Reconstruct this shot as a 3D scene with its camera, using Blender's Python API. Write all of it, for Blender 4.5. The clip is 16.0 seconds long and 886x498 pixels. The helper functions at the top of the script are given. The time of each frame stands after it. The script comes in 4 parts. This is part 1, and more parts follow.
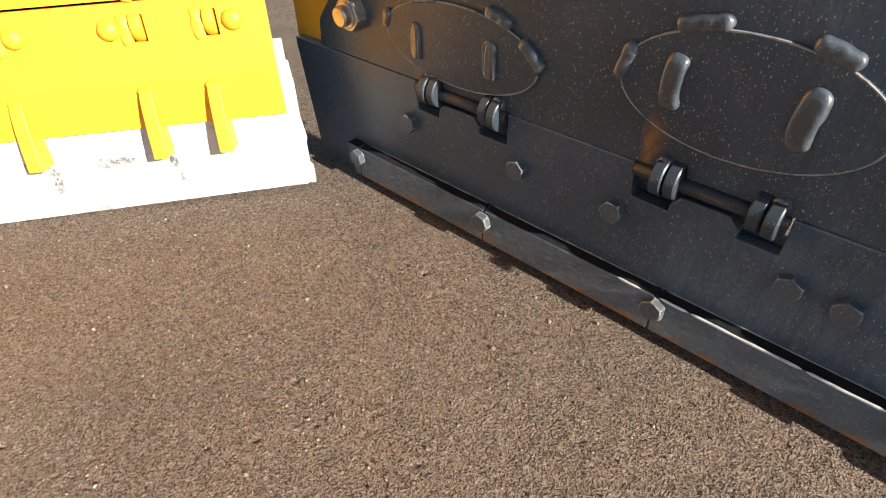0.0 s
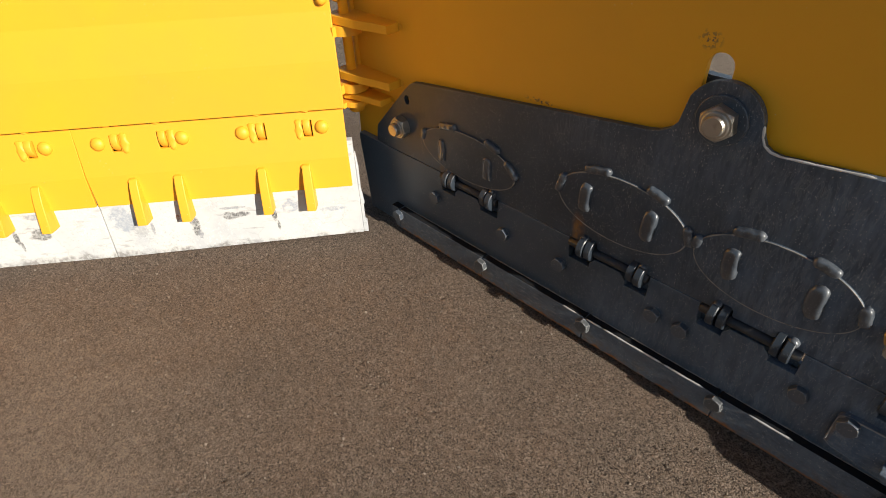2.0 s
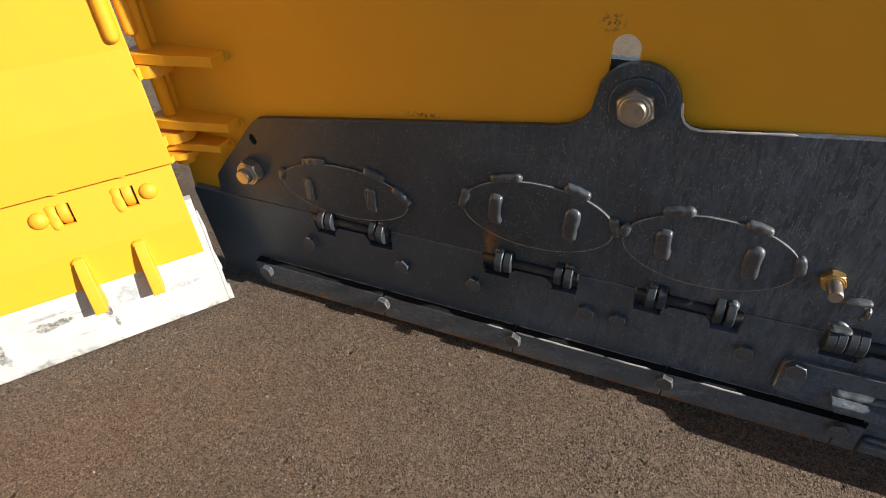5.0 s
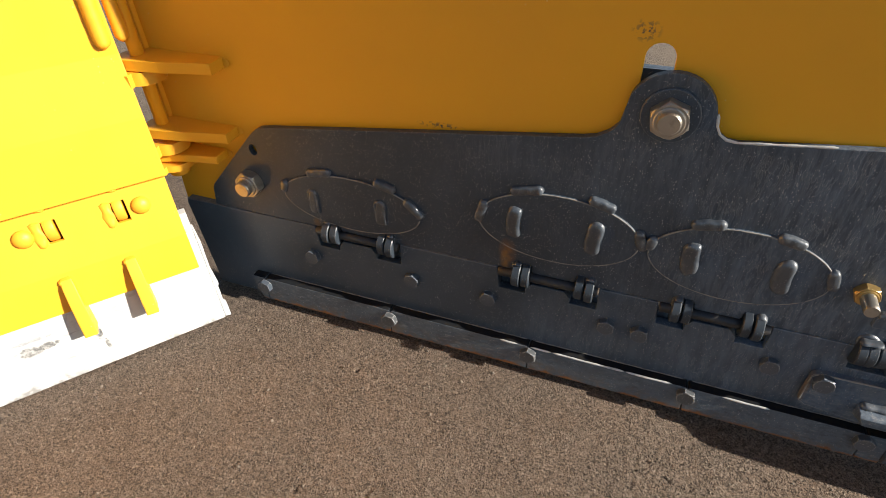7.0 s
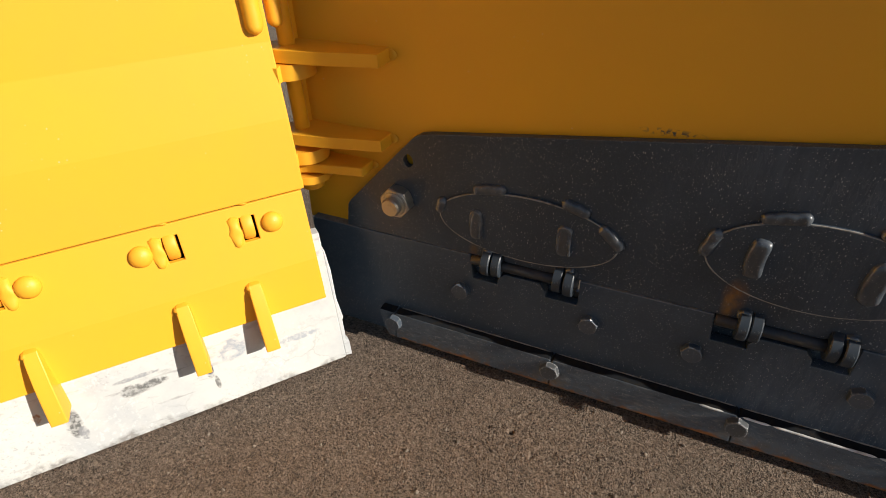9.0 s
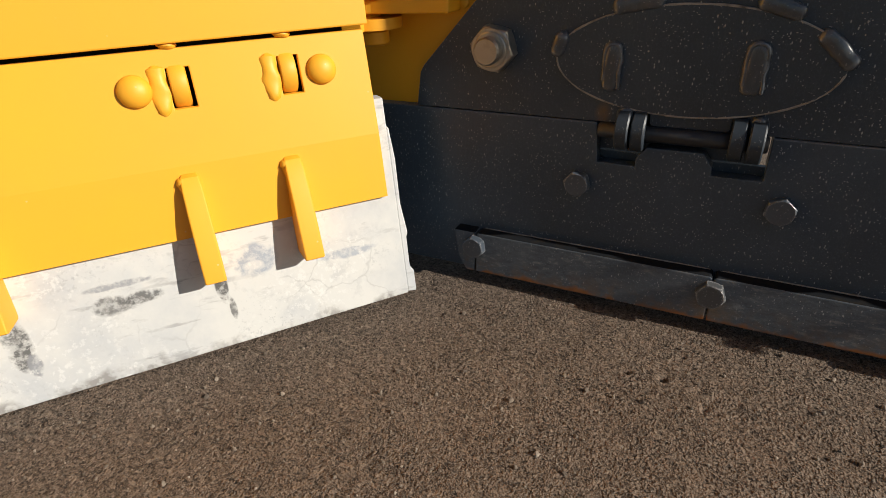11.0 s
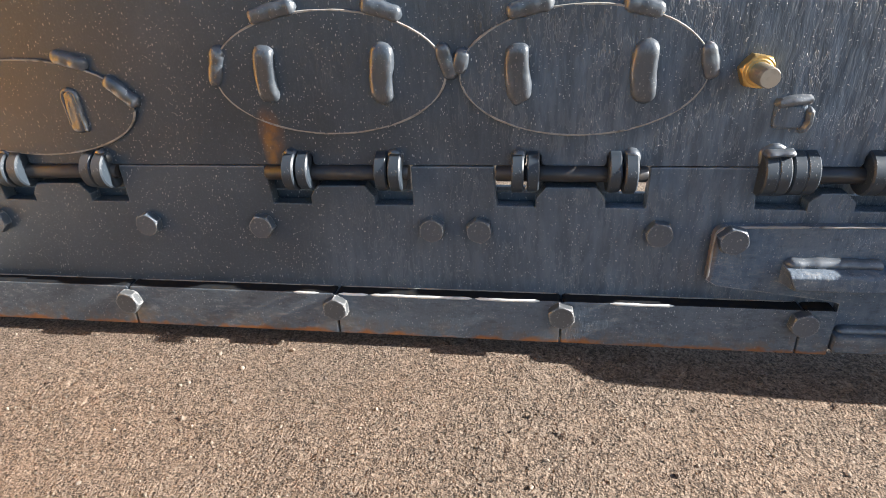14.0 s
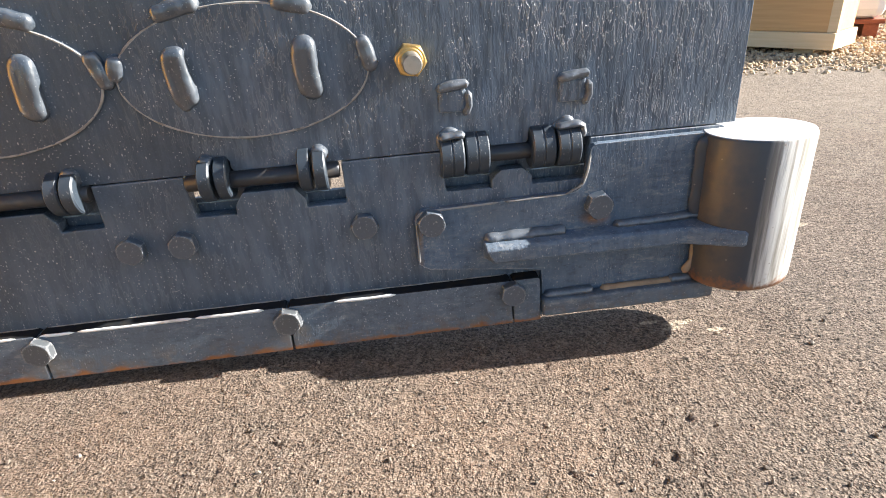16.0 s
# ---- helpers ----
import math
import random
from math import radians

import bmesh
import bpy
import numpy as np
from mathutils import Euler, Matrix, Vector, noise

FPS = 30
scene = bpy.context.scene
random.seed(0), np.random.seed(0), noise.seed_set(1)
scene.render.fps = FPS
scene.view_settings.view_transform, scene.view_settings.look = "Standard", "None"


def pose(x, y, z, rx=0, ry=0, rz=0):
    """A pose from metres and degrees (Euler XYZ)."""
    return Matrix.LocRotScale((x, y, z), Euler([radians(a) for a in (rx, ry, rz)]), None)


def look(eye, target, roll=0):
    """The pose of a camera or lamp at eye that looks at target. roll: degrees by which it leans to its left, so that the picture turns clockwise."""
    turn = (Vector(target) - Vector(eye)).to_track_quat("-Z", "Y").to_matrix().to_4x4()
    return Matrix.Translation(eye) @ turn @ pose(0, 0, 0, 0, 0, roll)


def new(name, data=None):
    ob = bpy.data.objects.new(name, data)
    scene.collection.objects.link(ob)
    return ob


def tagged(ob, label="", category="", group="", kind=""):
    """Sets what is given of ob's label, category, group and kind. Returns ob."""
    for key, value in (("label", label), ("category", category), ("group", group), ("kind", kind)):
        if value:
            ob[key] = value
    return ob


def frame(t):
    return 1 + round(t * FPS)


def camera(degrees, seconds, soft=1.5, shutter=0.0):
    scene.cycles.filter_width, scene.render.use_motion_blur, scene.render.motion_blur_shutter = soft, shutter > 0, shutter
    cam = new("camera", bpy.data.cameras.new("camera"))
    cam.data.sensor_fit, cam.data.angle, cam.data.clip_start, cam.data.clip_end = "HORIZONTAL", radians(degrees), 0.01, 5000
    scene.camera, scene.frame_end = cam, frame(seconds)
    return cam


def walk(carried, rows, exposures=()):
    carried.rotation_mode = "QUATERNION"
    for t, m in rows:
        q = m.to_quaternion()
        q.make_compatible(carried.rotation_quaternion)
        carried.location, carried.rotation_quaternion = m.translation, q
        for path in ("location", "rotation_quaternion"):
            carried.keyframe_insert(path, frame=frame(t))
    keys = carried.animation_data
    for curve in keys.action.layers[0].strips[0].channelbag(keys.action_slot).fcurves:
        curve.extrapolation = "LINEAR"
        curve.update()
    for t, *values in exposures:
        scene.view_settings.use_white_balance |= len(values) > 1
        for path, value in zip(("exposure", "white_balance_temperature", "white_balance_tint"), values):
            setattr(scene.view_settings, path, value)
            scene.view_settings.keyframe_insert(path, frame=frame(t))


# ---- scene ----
cam = camera(75.7, 16.0, soft=0.75)
PATH = [
    (0, (0.52, -0.615, 0.678), (-0.572, 0.454, -0.613), -3.3),
    (0.5, (0.461, -0.651, 0.726), (-0.663, 0.394, -0.557), -3.0),
    (1, (0.487, -0.682, 0.818), (-0.673, 0.349, -0.444), -3.3),
    (1.5, (0.575, -0.758, 1.005), (-0.583, 0.288, -0.246), -2.8),
    (2, (0.796, -0.869, 1.045), (-0.364, 0.191, -0.194), -2.7),
    (2.5, (0.837, -0.953, 1.079), (-0.289, 0.154, -0.149), -2.8),
    (3, (0.712, -1.029, 1.063), (-0.349, 0.138, -0.167), -2.8),
    (3.5, (0.651, -0.977, 1.044), (-0.328, 0.262, -0.183), -2.9),
    (4, (0.637, -0.866, 1.017), (-0.217, 0.454, -0.219), -2.7),
    (4.2, (0.625, -0.851, 1.011), (-0.183, 0.492, -0.231), -2.9),
    (6.3, (0.486, -0.813, 1.02), (-0.075, 0.64, -0.234), -2.4),
    (6.5, (0.494, -0.807, 1.026), (-0.063, 0.643, -0.234), -2.3),
    (7, (0.468, -0.811, 1.008), (-0.121, 0.629, -0.249), -2.1),
    (7.5, (0.356, -0.828, 1.032), (-0.28, 0.607, -0.207), -2.0),
    (8, (0.321, -0.829, 1.046), (-0.352, 0.603, -0.178), -1.8),
    (8.5, (0.31, -0.774, 1.009), (-0.384, 0.668, -0.191), -2.1),
    (9, (0.158, -0.759, 0.886), (-0.565, 0.7, -0.276), -2.3),
    (9.2, (0.13, -0.764, 0.81), (-0.608, 0.714, -0.317), -2.1),
    (11.3, (-0.024, -0.711, 0.482), (-0.841, 0.847, -0.47), -2.5),
    (11.5, (0.011, -0.706, 0.486), (-0.774, 0.867, -0.468), -2.6),
    (12, (0.238, -0.688, 0.513), (-0.444, 0.934, -0.439), -2.6),
    (12.5, (0.389, -0.695, 0.545), (-0.226, 0.958, -0.397), -2.9),
    (13, (0.423, -0.696, 0.526), (-0.101, 1.004, -0.386), -2.8),
    (13.5, (0.517, -0.672, 0.525), (0.125, 1.059, -0.398), -2.8),
    (14, (0.588, -0.664, 0.512), (0.309, 1.087, -0.414), -2.8),
    (14.5, (0.649, -0.665, 0.52), (0.468, 1.105, -0.393), -3.1),
    (15, (0.669, -0.663, 0.517), (0.61, 1.108, -0.409), -3.6),
    (15.5, (0.738, -0.664, 0.494), (0.799, 1.116, -0.414), -4.0),
    (16, (0.799, -0.667, 0.472), (0.947, 1.123, -0.406), -4.3),
]
# the clip's camera opens and closes its aperture and cools its white on the way: seconds, stops, kelvin, tint
EXPOSURES = [(0, 1.45, 6500, 10), (0.5, 1.15, 6500, 10), (1, 0.75, 6500, 10), (1.5, 0.6, 6500, 10), (2, 0.55, 6500, 10), (4, 0.5, 6500, 10), (6.5, 1.08, 6500, 10), (7, 1.05, 6500, 10), (8, 0.8, 6500, 10), (9, 0.5, 6500, 10), (11.5, 0.18, 6500, 10), (12, 0.12, 6500, 10), (12.5, 0.62, 6420, 10), (13, 1.38, 6320, 10), (13.5, 1.75, 6200, 10), (14, 2.05, 6080, 10), (14.5, 2.2, 6080, 10), (16, 2.25, 6080, 10)]
walk(cam, [(t, look(eye, target, roll)) for t, eye, target, roll in PATH], exposures=EXPOSURES)

# ---------------------------------------------------------------- light
SUN_UP, SUN_SIDE = 26.0, -0.2          # degrees: height, and turn off the blade's own line
to_sun = Vector((math.cos(radians(SUN_UP)) * math.cos(radians(SUN_SIDE)), math.cos(radians(SUN_UP)) * math.sin(radians(SUN_SIDE)), math.sin(radians(SUN_UP))))
world = bpy.data.worlds.new("sky")
scene.world = world
world.use_nodes = True
wn = world.node_tree
sky = wn.nodes.new("ShaderNodeTexSky")
sky.sky_type, sky.sun_disc = "NISHITA", False
sky.sun_elevation, sky.sun_rotation = radians(SUN_UP), radians(90 - SUN_SIDE)
wn.links.new(sky.outputs["Color"], wn.nodes["Background"].inputs["Color"])
wn.nodes["Background"].inputs["Strength"].default_value = 0.053
sun = new("sun", bpy.data.lights.new("sun", "SUN"))
sun.data.energy, sun.data.angle, sun.data.color = 5.0, radians(0.5), (1.0, 0.93, 0.82)
sun.matrix_basis = look(to_sun * 30, (0, 0, 0))


# ---------------------------------------------------------------- materials
class Nodes:
    """A short way to wire a node material."""

    def __init__(self, name):
        self.mat = bpy.data.materials.new(name)
        self.mat.use_nodes = True
        self.tree = self.mat.node_tree
        self.bsdf = self.tree.nodes["Principled BSDF"]
        self.coords = self.tree.nodes.new("ShaderNodeTexCoord").outputs["Object"]

    def put(self, where, what):
        if hasattr(what, "links"):
            self.tree.links.new(what, where)
        elif isinstance(what, tuple) and len(what) == 3 and where.type == "RGBA":
            where.default_value = (*what, 1)
        else:
            where.default_value = what

    def node(self, kind, out=0, **inputs):
        n = self.tree.nodes.new("ShaderNode" + kind)
        for key, value in inputs.items():
            self.put(n.inputs[key.replace("_", " ")], value)
        return n.outputs[out]

    def mapped(self, scale=(1, 1, 1), turn=(0, 0, 0), shift=(0, 0, 0)):
        return self.node("Mapping", Vector=self.coords, Scale=scale, Rotation=turn, Location=shift)

    def noise(self, scale, detail=4.0, rough=0.55, vector=None, out=0):
        return self.node("TexNoise", out, Vector=vector or self.coords, Scale=scale, Detail=detail, Roughness=rough)

    def cells(self, scale, out="Distance", vector=None, feature="F1"):
        n = self.tree.nodes.new("ShaderNodeTexVoronoi")
        n.feature = feature
        self.put(n.inputs["Vector"], vector or self.coords)
        n.inputs["Scale"].default_value = scale
        return n.outputs[out]

    def ramp(self, fac, low, high, a=0.0, b=1.0):
        n = self.tree.nodes.new("ShaderNodeMapRange")
        n.clamp = True
        for key, value in zip(("Value", "From Min", "From Max", "To Min", "To Max"), (fac, low, high, a, b)):
            self.put(n.inputs[key], value)
        return n.outputs[0]

    def math(self, op, a, b=0.0):
        n = self.tree.nodes.new("ShaderNodeMath")
        n.operation = op
        self.put(n.inputs[0], a), self.put(n.inputs[1], b)
        return n.outputs[0]

    def mix(self, fac, a, b):
        n = self.tree.nodes.new("ShaderNodeMix")
        n.data_type = "RGBA"
        self.put(n.inputs[0], fac), self.put(n.inputs[6], a), self.put(n.inputs[7], b)
        return n.outputs[2]

    def spot(self, place, size):
        """1 in the middle of a soft spot round a place, 0 outside; size by axis."""
        v = self.mapped(tuple(1 / s for s in size), shift=tuple(-p / s for p, s in zip(place, size)))
        n = self.tree.nodes.new("ShaderNodeVectorMath")
        n.operation = "LENGTH"
        self.put(n.inputs[0], v)
        return self.ramp(n.outputs["Value"], 1.0, 0.2)

    def bump(self, height, strength, distance=0.001, normal=None):
        n = self.tree.nodes.new("ShaderNodeBump")
        n.inputs["Strength"].default_value, n.inputs["Distance"].default_value = strength, distance
        self.put(n.inputs["Height"], height)
        if normal is not None:
            self.put(n.inputs["Normal"], normal)
        return n.outputs[0]

    def done(self, color, rough, metal=0.0, normal=None, **more):
        b = self.bsdf.inputs
        self.put(b["Base Color"], color), self.put(b["Roughness"], rough), self.put(b["Metallic"], metal)
        if normal is not None:
            self.put(b["Normal"], normal)
        for key, value in more.items():
            self.put(b[key.replace("_", " ")], value)
        return self.mat


def black_paint(name, rust_foot=False, spots=(), base=(0.030, 0.042, 0.057), dust=1.0, gloss=0.0, runs=1.0, worn=0.0, coat=0.0, edges=0.0, reach=0.0022, crowns=0.0):
    """Black paint with dust flakes, wavy run marks that grow towards the outer end, rust, and raking light painted into
    the colour.
    """
    m = Nodes(name)
    cloud = m.noise(5, 5)
    fine, grit = m.noise(70, 4), m.noise(420, 3, 0.7)
    color = m.mix(m.ramp(cloud, 0.35, 0.7), base, tuple(1.5 * c for c in base))
    along = m.node("SeparateXYZ", 0, Vector=m.coords)
    # Raking light on the outer end, put into the colour as a blue-grey lift.
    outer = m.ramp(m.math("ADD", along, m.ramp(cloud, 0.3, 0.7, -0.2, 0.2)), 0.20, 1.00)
    outer_light = m.math("MULTIPLY", m.ramp(m.noise(1.0, 4, 0.6, m.mapped((55, 55, 9), (0, -0.15, 0))), 0.35, 0.65, 0.25, 1.0), outer)
    color = m.mix(m.math("MULTIPLY", outer_light, 0.85 * runs), color, (0.126, 0.168, 0.226))
    color = m.mix(m.ramp(grit, 0.52, 0.72, 0, 0.4 * dust), color, tuple(2.4 * c for c in base))
    # Welds paler past mid-wing: the sun on them is put into the colour.
    if worn:
        color = m.mix(m.ramp(m.math("ADD", along, m.ramp(fine, 0.3, 0.7, -0.1, 0.1)), 0.48, 0.68, 0, worn), color, (0.26, 0.265, 0.27))
    # run marks: thin wavy upright lines, the contours of a stretched and warped noise
    warp = m.tree.nodes.new("ShaderNodeVectorMath")
    warp.operation = "MULTIPLY_ADD"
    m.put(warp.inputs[0], m.noise(38, 2, out=1)), m.put(warp.inputs[1], (0.006, 0.006, 0.006)), m.put(warp.inputs[2], m.coords)
    bent = m.node("Mapping", Vector=warp.outputs[0], Scale=(170, 170, 34), Rotation=(0, -0.15, 0))
    wave = m.noise(1.0, 3, 0.55, bent)
    line = m.ramp(m.math("ABSOLUTE", m.math("SUBTRACT", wave, 0.52)), 0.030, 0.004)
    line = m.math("MULTIPLY", line, m.ramp(m.noise(17, 3), 0.42, 0.58))
    weight = m.math("MULTIPLY", m.math("ADD", m.math("MULTIPLY", outer, 0.9), 0.10), runs)
    line = m.math("MULTIPLY", line, weight)
    # Relief of the run marks shaded by colour: pale crests, dark hollows.
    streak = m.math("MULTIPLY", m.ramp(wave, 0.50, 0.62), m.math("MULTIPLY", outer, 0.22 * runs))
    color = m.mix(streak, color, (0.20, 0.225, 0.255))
    streak = m.math("MULTIPLY", m.ramp(wave, 0.47, 0.38), m.math("MULTIPLY", outer, 0.30 * runs))
    color = m.mix(streak, color, tuple(1.1 * c for c in base))
    color = m.mix(m.math("MULTIPLY", line, 0.45 * dust), color, (0.27, 0.285, 0.30))
    flakes = None
    for scale, turn, cut, seed in (((200, 200, 90), 0.25, 0.178, 0.0), ((130, 130, 300), 0.6, 0.155, 3.0), ((240, 240, 190), 0.0, 0.170, 7.0)):
        v = m.mapped(scale, (0, turn, 0), (seed, seed, seed))
        f = m.math("MULTIPLY", m.ramp(m.cells(1.0, vector=v), cut, cut * 0.55), m.ramp(m.noise(30 + 3 * seed, 2), 0.45, 0.52))
        flakes = f if flakes is None else m.math("MAXIMUM", flakes, f)
    color = m.mix(m.math("MULTIPLY", flakes, 0.68 * dust), color, (0.40, 0.405, 0.41))
    speck2 = m.math("MULTIPLY", m.ramp(m.cells(62), 0.085, 0.05), m.ramp(m.noise(9, 2), 0.50, 0.60))
    color = m.mix(m.math("MULTIPLY", speck2, 0.8 * dust), color, (0.42, 0.40, 0.37))
    for place, size, tint in spots:
        color = m.mix(m.math("MULTIPLY", m.spot(place, size), m.ramp(fine, 0.3, 0.6, 0.25, 0.9)), color, tint)
    # Pale edges: rubbed paint, with the glint of sunlit edges painted in too.
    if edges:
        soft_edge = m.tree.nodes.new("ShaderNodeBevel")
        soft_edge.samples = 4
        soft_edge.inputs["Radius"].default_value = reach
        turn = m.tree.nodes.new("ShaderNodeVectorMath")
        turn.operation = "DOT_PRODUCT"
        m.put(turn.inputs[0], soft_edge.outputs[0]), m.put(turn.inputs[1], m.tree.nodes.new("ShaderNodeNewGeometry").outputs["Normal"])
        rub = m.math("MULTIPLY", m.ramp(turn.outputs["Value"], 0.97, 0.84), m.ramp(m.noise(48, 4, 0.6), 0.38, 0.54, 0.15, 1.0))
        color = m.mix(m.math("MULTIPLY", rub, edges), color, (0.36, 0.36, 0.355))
    # Weld crowns paled in the colour so their flanks look sunlit.
    if crowns:
        ridge = m.tree.nodes.new("ShaderNodeNewGeometry").outputs["Pointiness"]
        rub = m.math("MULTIPLY", m.ramp(ridge, 0.505, 0.56), m.ramp(m.noise(70, 4, 0.6), 0.36, 0.52, 0.2, 1.0))
        color = m.mix(m.math("MULTIPLY", rub, crowns), color, (0.26, 0.27, 0.285))
    rough = m.ramp(m.math("ADD", cloud, m.ramp(fine, 0.3, 0.7, -0.08, 0.08)), 0.3, 0.75, 0.31 - gloss, 0.44 - gloss)
    if rust_foot:
        height = m.node("SeparateXYZ", 2, Vector=m.coords)
        edge = m.math("ADD", height, m.ramp(m.noise(26, 5), 0.3, 0.7, -0.007, 0.007))
        foot = m.ramp(edge, 0.0275, 0.021)
        color = m.mix(m.ramp(m.noise(9, 4), 0.40, 0.72, 0.0, 0.45), color, (0.105, 0.112, 0.12))
        scuff = m.noise(1.0, 5, 0.7, m.mapped((60, 60, 150), (0, 0.5, 0)))
        color = m.mix(m.math("MULTIPLY", m.ramp(scuff, 0.53, 0.66), m.ramp(m.noise(12, 3), 0.42, 0.6, 0.1, 0.7)), color, (0.24, 0.245, 0.245))
        color = m.mix(m.math("MULTIPLY", m.ramp(scuff, 0.46, 0.34), 0.35), color, (0.035, 0.038, 0.042))
        color = m.mix(m.math("MULTIPLY", m.ramp(edge, 0.055, 0.028), m.ramp(fine, 0.45, 0.6, 0, 0.5)), color, (0.15, 0.105, 0.07))
        color = m.mix(foot, color, m.mix(m.noise(60, 4), (0.15, 0.055, 0.02), (0.36, 0.16, 0.06)))
        rough = m.ramp(foot, 0, 1, 0.62, 0.85)
    n = m.bump(m.math("MULTIPLY", wave, weight), 0.8, 0.0026)
    n = m.bump(line, 0.8, 0.0006, n)
    if worn:
        n = m.bump(m.noise(150, 3, 0.55), 0.4, 0.0018, n)
    n = m.bump(flakes, 0.6 * dust, 0.0007, n)
    n = m.bump(grit, 0.25 * dust, 0.0006, n)
    return m.done(color, rough, 0.0, n, Specular_IOR_Level=0.25 if rust_foot else 0.5, Coat_Weight=coat, Coat_Roughness=0.16)


def yellow_paint(name, chips=(), base=(0.84, 0.415, 0.016)):
    """Thick machine paint: orange peel, faint dust, scratches."""
    m = Nodes(name)
    cloud = m.noise(2.6, 5)
    color = m.mix(m.ramp(cloud, 0.3, 0.72), base, (base[0] * 0.90, base[1] * 0.89, base[2] * 1.4))
    dust = m.math("MULTIPLY", m.ramp(m.cells(75), 0.11, 0.06), m.ramp(m.noise(11, 3), 0.56, 0.63))
    color = m.mix(m.math("MULTIPLY", dust, 0.5), color, (0.75, 0.66, 0.45))
    for place, size in chips:
        worn = m.math("MULTIPLY", m.spot(place, size), m.ramp(m.noise(150, 3), 0.50, 0.56))
        color = m.mix(worn, color, (0.10, 0.085, 0.07))
    n = m.bump(m.noise(240, 2), 0.06, 0.0005)
    n = m.bump(m.noise(14, 3), 0.08, 0.002, n)
    return m.done(color, m.ramp(cloud, 0.3, 0.7, 0.42, 0.55), 0.0, n, Specular_IOR_Level=0.42)


def steel(name, base, rough, metal=0.85, grime=(0.12, 0.09, 0.06), amount=0.5):
    m = Nodes(name)
    a, b = m.noise(60, 5), m.noise(240, 3)
    color = m.mix(m.ramp(a, 0.5, 0.72, 0, amount), base, grime)
    n = m.bump(b, 0.15, 0.0005)
    return m.done(color, m.ramp(a, 0.3, 0.7, rough * 0.8, rough * 1.35), metal, n)


def white_worn():
    """White-painted wear steel: cool grey rubs, smears, rust dots, a scuffed foot."""
    m = Nodes("worn_white_steel")
    cloud = m.noise(6, 6, 0.62)
    color = m.mix(m.ramp(cloud, 0.44, 0.66), (0.57, 0.57, 0.55), (0.43, 0.448, 0.468))
    color = m.mix(m.math("MULTIPLY", m.ramp(m.noise(45, 5, 0.7), 0.54, 0.64), m.ramp(m.noise(4, 3), 0.48, 0.6, 0, 0.28)), color, (0.28, 0.295, 0.32))
    rub = m.noise(1.0, 4, 0.6, m.mapped((16, 16, 75)))
    color = m.mix(m.math("MULTIPLY", m.ramp(rub, 0.58, 0.66, 0, 0.55), m.ramp(m.noise(5, 2, vector=m.mapped(shift=(3, 1, 2))), 0.45, 0.56)), color, (0.22, 0.22, 0.225))
    fine, coarse = m.noise(120, 4, 0.7), m.noise(30, 4, 0.65)
    for u, z, wide, high, tint, much in STAINS:
        w = 0.002 - 0.15 * z
        place = (-0.409 - 0.62 * u + 0.785 * w, -0.09 - 0.785 * u - 0.62 * w, z)
        shape = m.math("MULTIPLY", m.spot(place, (wide, wide, high)), m.ramp(coarse, 0.36, 0.62, 0.45, 1.5))
        color = m.mix(m.math("MULTIPLY", m.ramp(shape, 0.22, 0.55), m.ramp(fine, 0.40, 0.56, 0.4 * much, much)), color, tint)
    bend = m.tree.nodes.new("ShaderNodeVectorMath")
    bend.operation = "MULTIPLY_ADD"
    m.put(bend.inputs[0], m.noise(24, 3, out=1)), m.put(bend.inputs[1], (0.035, 0.035, 0.035)), m.put(bend.inputs[2], m.coords)
    seam = m.math("MULTIPLY", m.ramp(m.cells(13, vector=bend.outputs[0], feature="DISTANCE_TO_EDGE"), 0.018, 0.004), m.ramp(m.noise(9, 3), 0.46, 0.60))
    color = m.mix(m.math("MULTIPLY", seam, 0.28), color, (0.24, 0.24, 0.24))
    flaked = m.math("MULTIPLY", m.ramp(m.noise(150, 4, 0.7), 0.56, 0.62), m.ramp(m.noise(7, 3, vector=m.mapped(shift=(5, 2, 1))), 0.44, 0.62))
    color = m.mix(m.math("MULTIPLY", flaked, 0.55), color, (0.30, 0.31, 0.325))
    color = m.mix(m.math("MULTIPLY", m.ramp(m.noise(110, 4, 0.7), 0.55, 0.60), m.ramp(m.noise(8, 3, vector=m.mapped(shift=(1, 6, 3))), 0.45, 0.60, 0, 0.4)), color, (0.70, 0.70, 0.68))
    height = m.node("SeparateXYZ", 2, Vector=m.coords)
    foot = m.ramp(m.math("ADD", height, m.ramp(m.noise(14, 5), 0.3, 0.7, -0.018, 0.018)), 0.018, 0.004)
    color = m.mix(m.math("MULTIPLY", foot, m.ramp(m.noise(90, 4), 0.42, 0.56, 0.2, 0.8)), color, (0.20, 0.19, 0.18))
    n = m.bump(cloud, 0.15, 0.002)
    n = m.bump(m.noise(160, 3), 0.15, 0.0006, n)
    return m.done(color, 0.5, 0.0, n)


